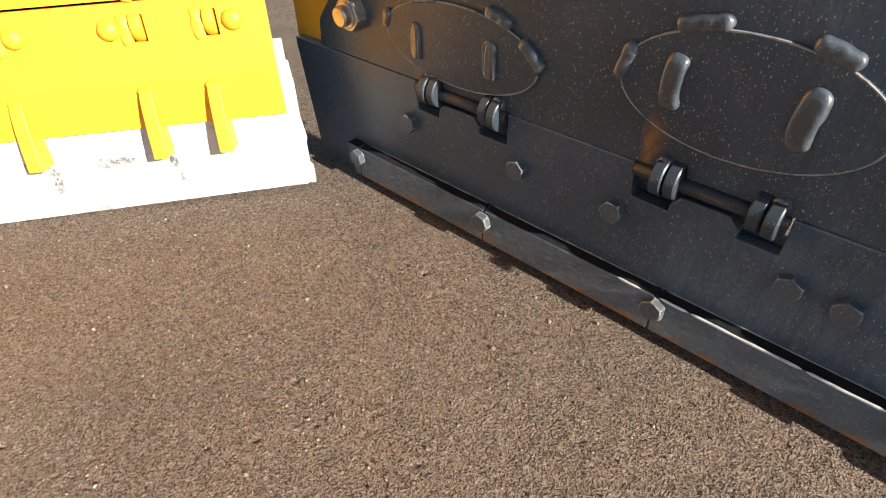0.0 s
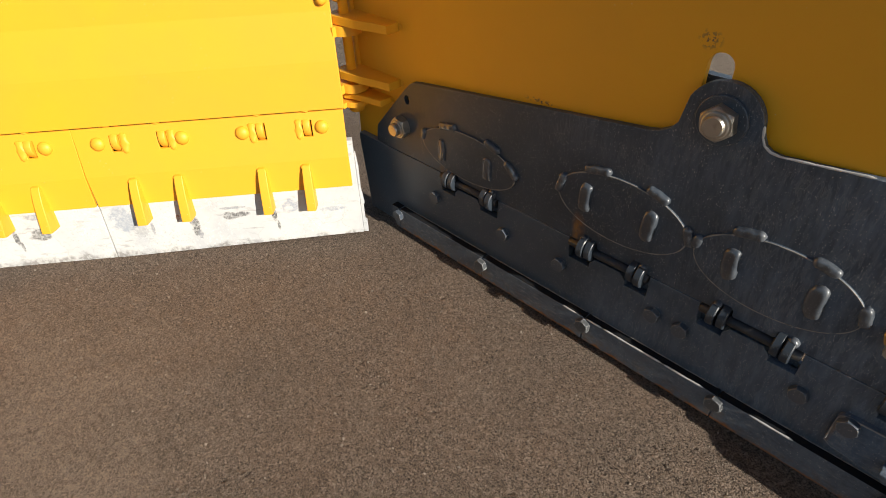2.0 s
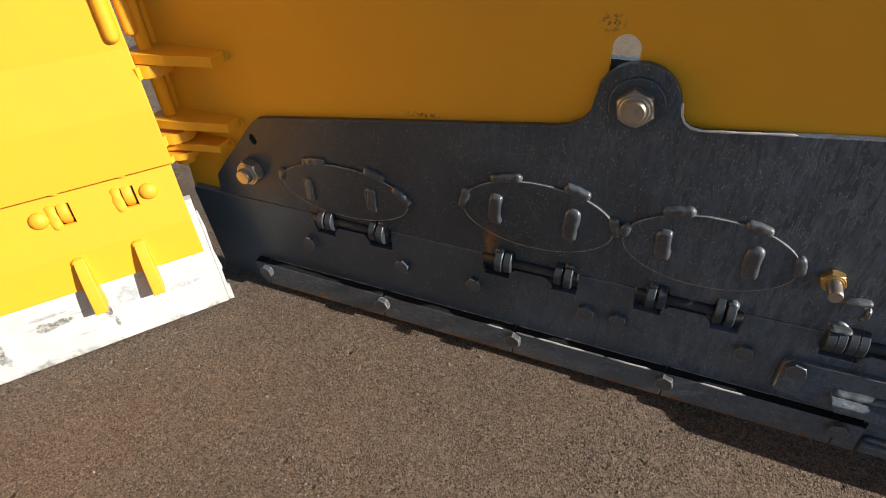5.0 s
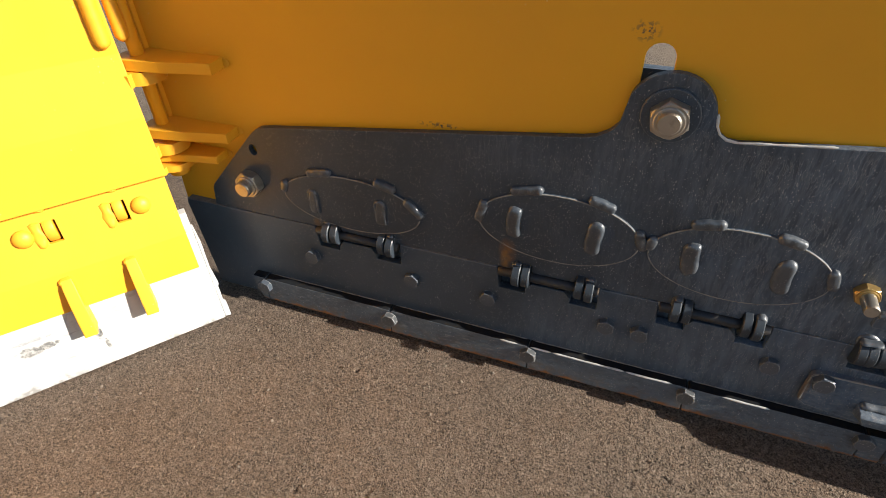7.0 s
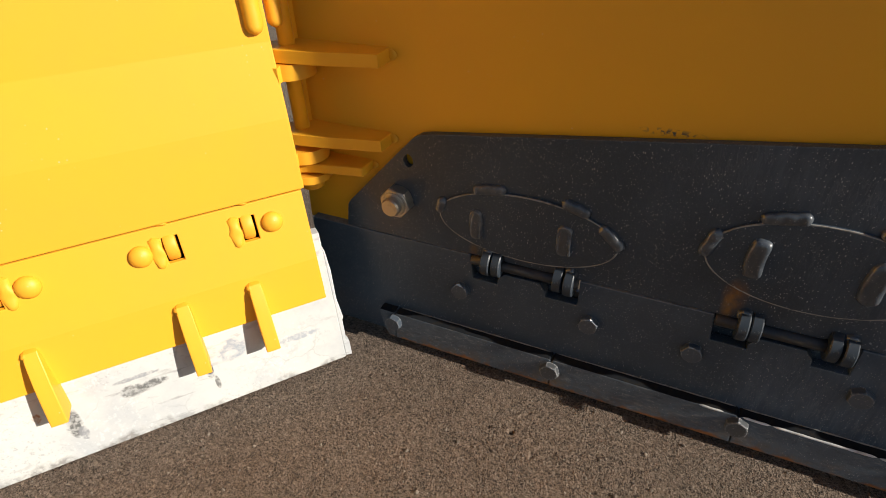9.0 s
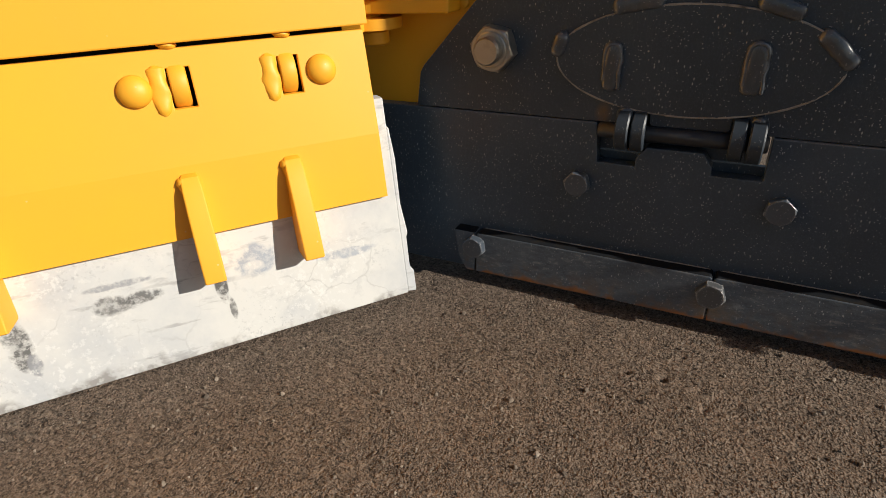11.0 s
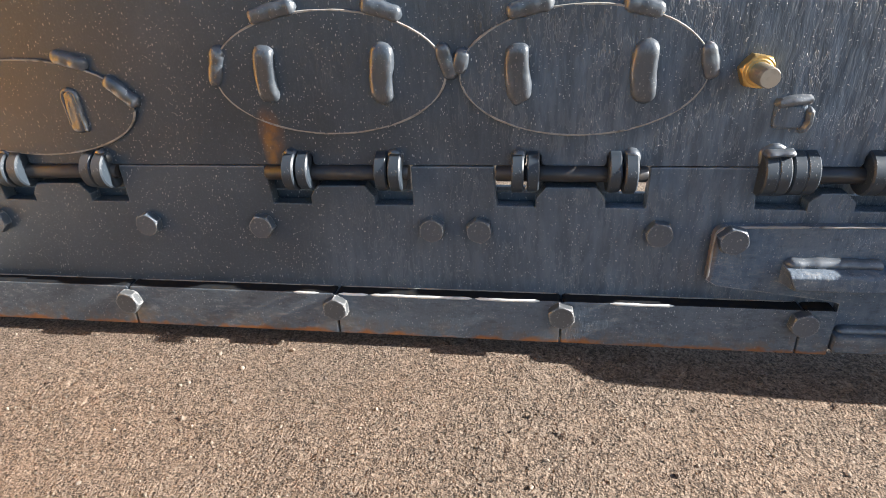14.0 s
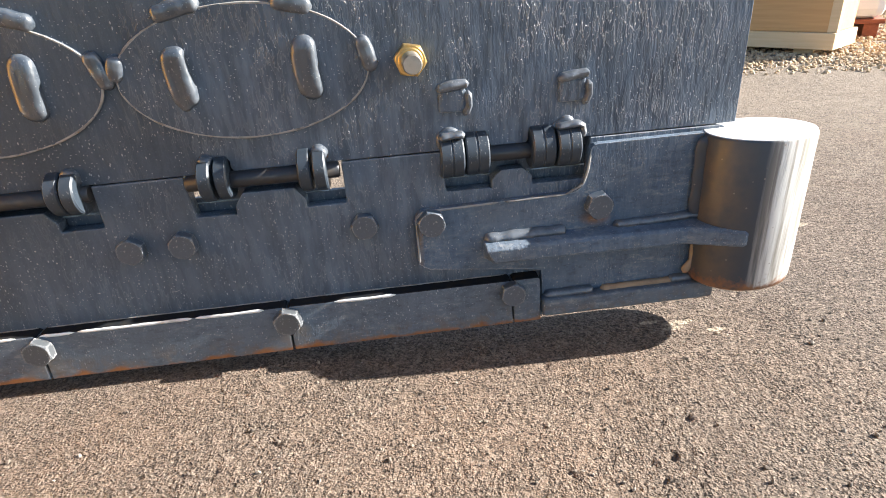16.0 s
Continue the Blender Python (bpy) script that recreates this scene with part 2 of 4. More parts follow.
GREY, SOOT, FRESH, RED, BLUE = (0.24, 0.25, 0.27), (0.075, 0.075, 0.075), (0.60, 0.59, 0.565), (0.34, 0.16, 0.07), (0.30, 0.335, 0.39)
STAINS = []
for shift in (0.0, 0.741):
    STAINS += [(0.258 + shift, 0.092, 0.010, 0.040, SOOT, 0.95), (0.250 + shift, 0.060, 0.006, 0.026, SOOT, 0.8), (0.492 + shift, 0.082, 0.019, 0.046, SOOT, 0.9), (0.482 + shift, 0.052, 0.010, 0.022, GREY, 0.9), (0.613 + shift, 0.085, 0.007, 0.036, GREY, 0.95)]
STAINS += [(0.212, 0.120, 0.040, 0.030, BLUE, 0.9), (0.214, 0.112, 0.018, 0.009, FRESH, 1.0), (0.085, 0.098, 0.055, 0.010, BLUE, 0.8), (0.350, 0.106, 0.034, 0.011, SOOT, 0.85), (0.385, 0.104, 0.030, 0.017, SOOT, 0.75), (0.37, 0.128, 0.060, 0.006, GREY, 0.8), (0.560, 0.100, 0.055, 0.046, FRESH, 1.0), (0.534, 0.112, 0.009, 0.016, RED, 0.95), (0.690, 0.118, 0.050, 0.055, BLUE, 0.85), (0.650, 0.085, 0.030, 0.035, GREY, 0.5), (0.926, 0.096, 0.038, 0.026, SOOT, 0.85), (0.930, 0.150, 0.030, 0.012, GREY, 0.8)]


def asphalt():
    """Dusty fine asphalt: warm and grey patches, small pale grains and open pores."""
    m = Nodes("dusty_asphalt")
    big, mid, sand = m.noise(1.6, 5, 0.6), m.noise(9, 5, 0.65), m.noise(470, 1, 0.5)
    fine = m.noise(235, 1.5, 0.6)
    color = m.mix(m.ramp(big, 0.36, 0.64), (0.132, 0.104, 0.082), (0.180, 0.126, 0.090))
    color = m.mix(m.ramp(mid, 0.42, 0.66, 0, 0.6), color, (0.192, 0.148, 0.115))
    color = m.mix(m.ramp(fine, 0.54, 0.68, 0, 0.6), color, (0.22, 0.178, 0.140))
    color = m.mix(m.ramp(fine, 0.47, 0.34, 0, 0.85), color, (0.034, 0.028, 0.023))
    color = m.mix(m.ramp(sand, 0.55, 0.66, 0, 0.4), color, (0.22, 0.18, 0.142))
    color = m.mix(m.ramp(sand, 0.45, 0.34, 0, 0.6), color, (0.040, 0.033, 0.027))
    clump = m.noise(85, 2.5, 0.6)
    color = m.mix(m.ramp(clump, 0.54, 0.64, 0, 0.25), color, (0.22, 0.168, 0.128))
    color = m.mix(m.ramp(clump, 0.45, 0.35, 0, 0.32), color, (0.048, 0.036, 0.028))
    pore = m.math("MULTIPLY", m.ramp(m.noise(135, 3, 0.65), 0.385, 0.33), m.ramp(m.noise(16, 4, 0.6), 0.44, 0.56))
    color = m.mix(m.math("MULTIPLY", pore, 0.9), color, (0.020, 0.017, 0.014))
    hole = m.math("MULTIPLY", m.ramp(m.noise(58, 5, 0.7), 0.362, 0.322), m.ramp(m.noise(7, 3, 0.6), 0.40, 0.60, 0.15, 1.0))
    color = m.mix(m.math("MULTIPLY", hole, 0.92), color, (0.016, 0.013, 0.011))
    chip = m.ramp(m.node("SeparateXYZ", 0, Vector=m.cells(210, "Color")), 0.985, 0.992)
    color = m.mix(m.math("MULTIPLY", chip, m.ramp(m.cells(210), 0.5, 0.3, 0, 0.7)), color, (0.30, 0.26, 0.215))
    dark = m.math("MULTIPLY", m.ramp(m.cells(5), 0.10, 0.03), m.ramp(m.noise(90, 3), 0.4, 0.6))
    color = m.mix(m.math("MULTIPLY", dark, 0.4), color, (0.03, 0.027, 0.024))
    for place, size in (((1.153, 0.009, -0.018), (0.020, 0.006, 0.1)), ((1.195, -0.001, -0.018), (0.034, 0.008, 0.1)), ((1.236, -0.027, -0.018), (0.020, 0.007, 0.1)), ((1.18, -0.012, -0.018), (0.022, 0.006, 0.1)), ((1.565, 0.265, -0.018), (0.03, 0.012, 0.1))):
        color = m.mix(m.math("MULTIPLY", m.ramp(m.spot(place, size), 0.15, 0.5), m.ramp(m.noise(110, 3), 0.36, 0.5, 0.1, 0.9)), color, (0.44, 0.36, 0.26))
    # Lighter patch that lifts the near-left ground's brightness through its colour.
    dusty = m.math("MULTIPLY", m.spot((-0.28, -1.02, 0.0), (0.62, 0.42, 1.0)), m.ramp(mid, 0.30, 0.60, 0.35, 1.0))
    color = m.mix(m.math("MULTIPLY", dusty, 0.5), color, (0.26, 0.205, 0.160))
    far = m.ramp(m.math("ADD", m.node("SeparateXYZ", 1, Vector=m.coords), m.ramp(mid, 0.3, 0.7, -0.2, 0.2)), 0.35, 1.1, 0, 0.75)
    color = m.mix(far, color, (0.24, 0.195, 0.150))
    warp = m.tree.nodes.new("ShaderNodeVectorMath")
    warp.operation = "MULTIPLY_ADD"
    m.put(warp.inputs[0], m.noise(260, 2, out=1)), m.put(warp.inputs[1], (0.0045, 0.0045, 0.0045)), m.put(warp.inputs[2], m.coords)
    flake, gap = m.cells(300, vector=warp.outputs[0]), m.cells(300, vector=warp.outputs[0], feature="DISTANCE_TO_EDGE")
    crack = m.math("MULTIPLY", m.ramp(gap, 0.10, 0.02), m.ramp(m.noise(60, 3, 0.6), 0.36, 0.60, 0.15, 1.0))
    color = m.mix(m.math("MULTIPLY", crack, 0.8), color, (0.026, 0.021, 0.017))
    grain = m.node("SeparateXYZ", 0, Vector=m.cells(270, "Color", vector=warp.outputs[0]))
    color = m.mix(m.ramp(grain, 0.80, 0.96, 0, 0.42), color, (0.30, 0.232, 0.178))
    color = m.mix(m.ramp(grain, 0.22, 0.05, 0, 0.55), color, (0.046, 0.035, 0.027))
    patch = m.ramp(m.noise(18, 4, 0.6), 0.36, 0.66, 0.35, 1.0)
    n = m.bump(m.math("MULTIPLY", fine, patch), 1.0, 0.0048)
    n = m.bump(sand, 0.7, 0.0010, n)
    n = m.bump(grain, 0.6, 0.0016, n)
    n = m.bump(m.math("MULTIPLY", flake, patch), 0.8, -0.0022, n)
    n = m.bump(clump, 0.5, 0.0030, n)
    n = m.bump(pore, 0.9, -0.0022, n)
    n = m.bump(hole, 0.8, -0.0022, n)
    return m.done(color, 0.92, 0.0, n, Specular_IOR_Level=0.2)


def stone(name, a, b):
    m = Nodes(name)
    tone = m.tree.nodes.new("ShaderNodeNewGeometry").outputs["Random Per Island"]
    color = m.mix(tone, a, b)
    color = m.mix(m.ramp(m.noise(55, 4), 0.4, 0.7, 0, 0.4), color, tuple(0.6 * c for c in a))
    return m.done(color, 0.9, 0.0, m.bump(m.noise(120, 4), 0.4, 0.002))


def wood(name, a, b):
    m = Nodes(name)
    grain = m.noise(1.0, 5, 0.6, m.mapped((30, 3, 60)))
    color = m.mix(m.ramp(grain, 0.3, 0.7), a, b)
    return m.done(color, 0.7, 0.0, m.bump(grain, 0.2, 0.002))


RUST = (0.24, 0.10, 0.02)
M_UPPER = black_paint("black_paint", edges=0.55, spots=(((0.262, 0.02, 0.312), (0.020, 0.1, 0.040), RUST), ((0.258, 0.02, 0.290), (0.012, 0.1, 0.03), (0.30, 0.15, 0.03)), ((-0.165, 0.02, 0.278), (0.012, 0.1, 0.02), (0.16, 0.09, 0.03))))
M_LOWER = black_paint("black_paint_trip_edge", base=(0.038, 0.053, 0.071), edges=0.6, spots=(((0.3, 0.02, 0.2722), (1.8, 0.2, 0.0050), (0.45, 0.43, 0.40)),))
# Bright colour painted on edges that catch the light.
LIT_EDGE = (0.62, 0.62, 0.60)
M_STRIP = black_paint("scuffed_black_strip", rust_foot=True, spots=(((0.010, 0.0, 0.044), (0.034, 0.1, 0.030), (0.20, 0.145, 0.095)), ((0.335, 0.0, 0.046), (0.028, 0.1, 0.024), (0.19, 0.15, 0.11)), ((0.648, 0.0, 0.048), (0.022, 0.1, 0.020), (0.17, 0.14, 0.11))), base=(0.078, 0.093, 0.110), runs=0.3)
M_LIT_EDGE = steel("lit_edge_bright", LIT_EDGE, 0.4, metal=0.2, grime=(0.30, 0.28, 0.26), amount=0.7)
# Strong edges here also paint the shoe's sunlit top edge pale.
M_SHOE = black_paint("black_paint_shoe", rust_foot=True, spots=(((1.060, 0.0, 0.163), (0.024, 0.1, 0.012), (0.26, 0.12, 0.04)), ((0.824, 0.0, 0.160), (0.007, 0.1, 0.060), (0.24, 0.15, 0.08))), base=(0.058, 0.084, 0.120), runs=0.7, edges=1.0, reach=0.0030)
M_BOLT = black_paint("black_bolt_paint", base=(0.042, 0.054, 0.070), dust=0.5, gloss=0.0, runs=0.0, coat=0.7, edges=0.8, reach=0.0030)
M_BEAD = black_paint("black_weld_paint", base=(0.027, 0.036, 0.048), dust=0.40, gloss=-0.06, runs=0.0, worn=0.06, coat=1.0, crowns=0.26)
# Pale for dust and worn edges, and for the covers' painted rim highlight.
M_RIM = steel("dust_and_rim_light", (0.27, 0.26, 0.24), 0.7, metal=0.0, grime=(0.06, 0.05, 0.04), amount=0.8)
# Near-black: shade painted as colour, for strip tops and gaps.
M_LEDGE = Nodes("painted_shade")
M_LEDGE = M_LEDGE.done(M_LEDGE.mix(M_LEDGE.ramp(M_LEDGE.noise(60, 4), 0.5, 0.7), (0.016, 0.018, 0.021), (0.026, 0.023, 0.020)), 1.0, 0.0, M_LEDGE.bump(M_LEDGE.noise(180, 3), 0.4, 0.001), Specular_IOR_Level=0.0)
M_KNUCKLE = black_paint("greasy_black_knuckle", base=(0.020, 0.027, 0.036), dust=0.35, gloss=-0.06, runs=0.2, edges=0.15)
M_YELLOW = yellow_paint("yellow_paint", chips=(((0.438, 0.036, 0.740), (0.022, 0.2, 0.018)), ((0.125, 0.036, 0.548), (0.05, 0.2, 0.007))))
# Same yellow paint, its tint shifted to look sunlit.
M_YELLOW_LIT = yellow_paint("yellow_paint_sunlit_wing", base=(0.84, 0.402, 0.020))
M_ZINC = steel("zinc_steel", (0.46, 0.43, 0.38), 0.36, amount=0.35)
M_BRASS = steel("yellow_zinc", (0.62, 0.42, 0.16), 0.32, grime=(0.30, 0.17, 0.05), amount=0.5)
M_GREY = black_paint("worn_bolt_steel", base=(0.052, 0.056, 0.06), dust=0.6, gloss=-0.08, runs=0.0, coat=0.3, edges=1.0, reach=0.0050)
M_PIN = steel("dark_pin_steel", (0.045, 0.046, 0.05), 0.38, metal=0.5, amount=0.4)
def nose_steel():
    m = Nodes("worn_nose_steel")
    a, b = m.noise(14, 5), m.noise(90, 4)
    color = m.mix(m.ramp(a, 0.4, 0.7), (0.034, 0.044, 0.060), (0.046, 0.050, 0.056))
    mud = m.math("MULTIPLY", m.spot((-0.064, -0.030, 0.17), (0.052, 0.06, 0.19)), m.ramp(m.noise(30, 4), 0.30, 0.62))
    color = m.mix(m.math("MULTIPLY", mud, 0.9), color, (0.115, 0.088, 0.060))
    # Bare scuffs on the right, with the sunlit side painted bright among them.
    bare_lit = m.math("MULTIPLY", m.spot((0.047, -0.050, 0.16), (0.078, 0.078, 0.60)), m.ramp(m.noise(1.0, 5, 0.65, m.mapped((75, 75, 5))), 0.25, 0.50, 0.35, 1.0))
    color = m.mix(m.ramp(bare_lit, 0.12, 0.34), color, m.mix(m.ramp(m.noise(1.0, 4, vector=m.mapped((120, 120, 7))), 0.40, 0.62), (0.56, 0.55, 0.52), (0.24, 0.22, 0.19)))
    color = m.mix(m.ramp(m.cells(70), 0.10, 0.06, 0, 0.6), color, (0.22, 0.20, 0.17))
    # Top painted bright as the sun would light it.
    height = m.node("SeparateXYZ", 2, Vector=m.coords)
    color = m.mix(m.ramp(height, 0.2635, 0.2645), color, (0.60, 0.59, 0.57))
    color = m.mix(m.ramp(m.math("ADD", height, m.ramp(b, 0.3, 0.7, -0.01, 0.01)), 0.075, 0.060), color, (0.20, 0.09, 0.04))
    return m.done(color, m.ramp(b, 0.3, 0.7, 0.32, 0.48), 0.0, m.bump(b, 0.30, 0.0009))


M_NOSE = nose_steel()
M_WHITE = white_worn()
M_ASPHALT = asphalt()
M_GRAVEL = stone("tan_gravel", (0.36, 0.245, 0.135), (0.62, 0.47, 0.30))
M_GRIT = stone("pale_grit", (0.10, 0.08, 0.062), (0.30, 0.25, 0.20))
M_PLY = wood("plywood", (0.50, 0.28, 0.11), (0.60, 0.35, 0.15))
M_PINE = wood("pine_board", (0.60, 0.43, 0.24), (0.70, 0.53, 0.33))
M_RED = wood("red_brown_board", (0.20, 0.05, 0.02), (0.30, 0.09, 0.04))
M_WRAP = Nodes("white_sheet")
M_WRAP = M_WRAP.done(M_WRAP.mix(M_WRAP.noise(6), (0.78, 0.78, 0.78), (0.70, 0.70, 0.72)), 0.5)


# ---------------------------------------------------------------- mesh helpers
def part(name, bm, material, parent=None, label="", m=None, bevel=0.0, smooth=False, kind=""):
    """Links a bmesh, or a mesh that is shared, as one object under a thing or a part."""
    if isinstance(bm, bmesh.types.BMesh):
        mesh = bpy.data.meshes.new(name)
        bmesh.ops.recalc_face_normals(bm, faces=bm.faces)
        bm.to_mesh(mesh)
        bm.free()
        mesh.materials.append(material)
        if smooth:
            for p in mesh.polygons:
                p.use_smooth = True
            mesh.set_sharp_from_angle(angle=radians(48))
    else:
        mesh = bm
    ob = new(name, mesh)
    if parent is not None:
        ob.parent = parent
        if parent.type == "EMPTY":
            ob.matrix_parent_inverse = parent.matrix_basis.inverted()
        elif parent.matrix_basis != Matrix():
            ob.matrix_parent_inverse = parent.matrix_basis.inverted()
    if m is not None:
        ob.matrix_basis = m
    if bevel:
        b = ob.modifiers.new("edge", "BEVEL")
        b.width, b.segments, b.limit_method, b.angle_limit = bevel, 2, "ANGLE", radians(40)
    return tagged(ob, label=label, kind=kind)


def thing(name, place, label, category, group="", kind=""):
    ob = new(name)
    ob.matrix_basis = Matrix.Translation(place)
    ob.empty_display_size = 0.05
    return tagged(ob, label, category, group, kind)


def plate(loops, near, far, at=None):
    """A slab with holes: the loops are outlines in (a, b); near and far are its two faces' depths; at(a, b, depth) places a point."""
    at = at or (lambda a, b, d: (a, d, b))
    flat = bmesh.new()
    edges, spans = [], []
    for loop in loops:
        vs = [flat.verts.new((a, 0, b)) for a, b in loop]
        spans.append((len(flat.verts) - len(vs), len(vs)))
        edges += [flat.edges.new((vs[i - 1], vs[i])) for i in range(len(vs))]
    bmesh.ops.triangle_fill(flat, use_beauty=True, edges=edges, normal=(0, -1, 0))
    flat.verts.index_update()
    pts = [(v.co.x, v.co.z) for v in flat.verts]
    tris = [[v.index for v in f.verts] for f in flat.faces]
    flat.free()
    bm, n = bmesh.new(), len(pts)
    front = [bm.verts.new(at(a, b, near)) for a, b in pts]
    back = [bm.verts.new(at(a, b, far)) for a, b in pts]
    for t in tris:
        bm.faces.new([front[i] for i in t])
        bm.faces.new([back[i] for i in reversed(t)])
    for first, count in spans:
        for i in range(count):
            a, b = first + i, first + (i + 1) % count
            bm.faces.new((front[a], front[b], back[b], back[a]))
    return bm


def box(x0, x1, y0, y1, z0, z1):
    bm = bmesh.new()
    bmesh.ops.create_cube(bm, size=1, matrix=Matrix.LocRotScale(((x0 + x1) / 2, (y0 + y1) / 2, (z0 + z1) / 2), None, (x1 - x0, y1 - y0, z1 - z0)))
    return bm


def arc(cx, cz, r, a0, a1, n=10, rz=None):
    return [(cx + r * math.cos(radians(a0 + (a1 - a0) * i / n)), cz + (rz or r) * math.sin(radians(a0 + (a1 - a0) * i / n))) for i in range(n + 1)]


def ellipse(cx, cz, a, b, n=64):
    return arc(cx, cz, a, 0, 360 * (n - 1) / n, n - 1, b)


def lathe(profile, axis="y", n=24):
    """A solid of turning: profile rows of (distance along the axis, radius)."""
    bm = bmesh.new()
    rings = []
    for d, r in profile:
        ring = []
        for i in range(n):
            c, s = r * math.cos(2 * math.pi * i / n), r * math.sin(2 * math.pi * i / n)
            ring.append(bm.verts.new({"x": (d, c, s), "y": (c, d, s), "z": (c, s, d)}[axis]))
        rings.append(ring)
    for a, b in zip(rings, rings[1:]):
        for i in range(n):
            bm.faces.new((a[i], a[(i + 1) % n], b[(i + 1) % n], b[i]))
    bm.faces.new(rings[0]), bm.faces.new(rings[-1])
    return bm


def hexagon(r, h):
    """A hexagonal head along -y, its corners turned off round at the top and a round bearing face under it."""
    bm = bmesh.new()
    n = 24
    def ring(y, grow, limit):
        out = []
        for i in range(n):
            a = 2 * math.pi * i / n
            side = r * math.cos(math.pi / 6) / math.cos((a % (math.pi / 3)) - math.pi / 6)
            q = min(side * grow, limit)
            out.append(bm.verts.new((q * math.cos(a), y, q * math.sin(a))))
        return out
    rings = [ring(0.0, 1, r * 0.90), ring(-h * 0.08, 1, r * 0.90), ring(-h * 0.10, 1, r), ring(-h * 0.78, 1, r), ring(-h * 0.92, 1, r * 0.93), ring(-h, 0.98, r * 0.85)]
    for a, b in zip(rings, rings[1:]):
        for i in range(n):
            bm.faces.new((a[i], a[(i + 1) % n], b[(i + 1) % n], b[i]))
    bm.faces.new(rings[0]), bm.faces.new(rings[-1])
    return bm


def bead(path, width, proud, seed, n_side=10, step=0.004, rough=0.05, square=1.0):
    """A weld bead along points on a face: a lumpy half-round run with ripples."""
    rng = random.Random(seed)
    pts = [Vector(p) for p in path]
    run = [pts[0]]
    for a, b in zip(pts, pts[1:]):
        k = max(1, int((b - a).length / step))
        run += [a.lerp(b, i / k) for i in range(1, k + 1)]
    total = len(run) - 1
    bm, rings = bmesh.new(), []
    for i, p in enumerate(run):
        t = (run[min(i + 1, total)] - run[max(i - 1, 0)]).normalized()
        out = Vector((0, -1, 0))
        side = t.cross(out).normalized()
        e = min(i, total - i) * step / (width * 0.5)
        end = math.sqrt(max(0.04, 1 - (1 - min(1, e)) ** 2))
        w = width / 2 * end * (1 + 1.2 * rough * math.sin(i * 0.83 + seed) + rng.uniform(-rough, rough) * 0.5)
        h = proud * min(1.0, end * 1.15) * (1 + 1.2 * rough * math.sin(i * 1.07 + 2 * seed) + rng.uniform(-rough, rough) * 0.5)
        turn = [(math.cos(math.pi * 2 * k / n_side), math.sin(math.pi * 2 * k / n_side)) for k in range(n_side)]
        rings.append([bm.verts.new(p + side * w * math.copysign(abs(c) ** square, c) + out * h * math.copysign(abs(v) ** square, v)) for c, v in turn])
    for a, b in zip(rings, rings[1:]):
        for k in range(n_side):
            bm.faces.new((a[k], a[(k + 1) % n_side], b[(k + 1) % n_side], b[k]))
    bm.faces.new(rings[0]), bm.faces.new(rings[-1])
    return bm


def loaf(x, z, w, h, proud, seed, y=0.018):
    """A weld lump: an upright pill with steep sides, a round crown and an uneven outline."""
    rng = random.Random(seed)
    n, half, straight = 36, w / 2, (h - w) / 2
    waves = [(rng.uniform(0.01, 0.05), rng.randint(2, 5), rng.uniform(0, 6.3)) for _ in range(3)]
    bm, rings = bmesh.new(), []
    for s, up in ((1.0, -0.1), (0.985, 0.28), (0.94, 0.56), (0.86, 0.78), (0.74, 0.92), (0.56, 1.0), (0.32, 0.985)):
        ring = []
        for i in range(n):
            a = 2 * math.pi * i / n
            k = 1 + sum(p * math.sin(q * a + o) for p, q, o in waves)
            px = half * math.cos(a) * s * k
            pz = half * math.sin(a) * s * k + math.copysign(straight, math.sin(a)) * min(1, abs(math.sin(a)) * 2.5) * (0.75 + 0.25 * s)
            lift = up * (1 + 0.10 * math.sin(pz * 170 + seed) + 0.06 * math.cos(a) + rng.uniform(-0.02, 0.02))
            ring.append(bm.verts.new((x + px + 0.0012 * math.sin(pz * 90 + seed), y - proud * lift, z + pz)))
        rings.append(ring)
    for a, b in zip(rings, rings[1:]):
        for i in range(n):
            bm.faces.new((a[i], a[(i + 1) % n], b[(i + 1) % n], b[i]))
    bm.faces.new(rings[-1]), bm.faces.new(rings[0])
    return bm


def turned(x, y, z, degrees=0.0):
    return pose(x, y, z, 0, degrees, 0)


# ---------------------------------------------------------------- ground
def ground_drop(x):
    """The yard falls a little past the middle of the long wing."""
    s = np.clip((x - 0.45) / 0.60, 0, 1)
    return -0.018 * s * s * (3 - 2 * s)


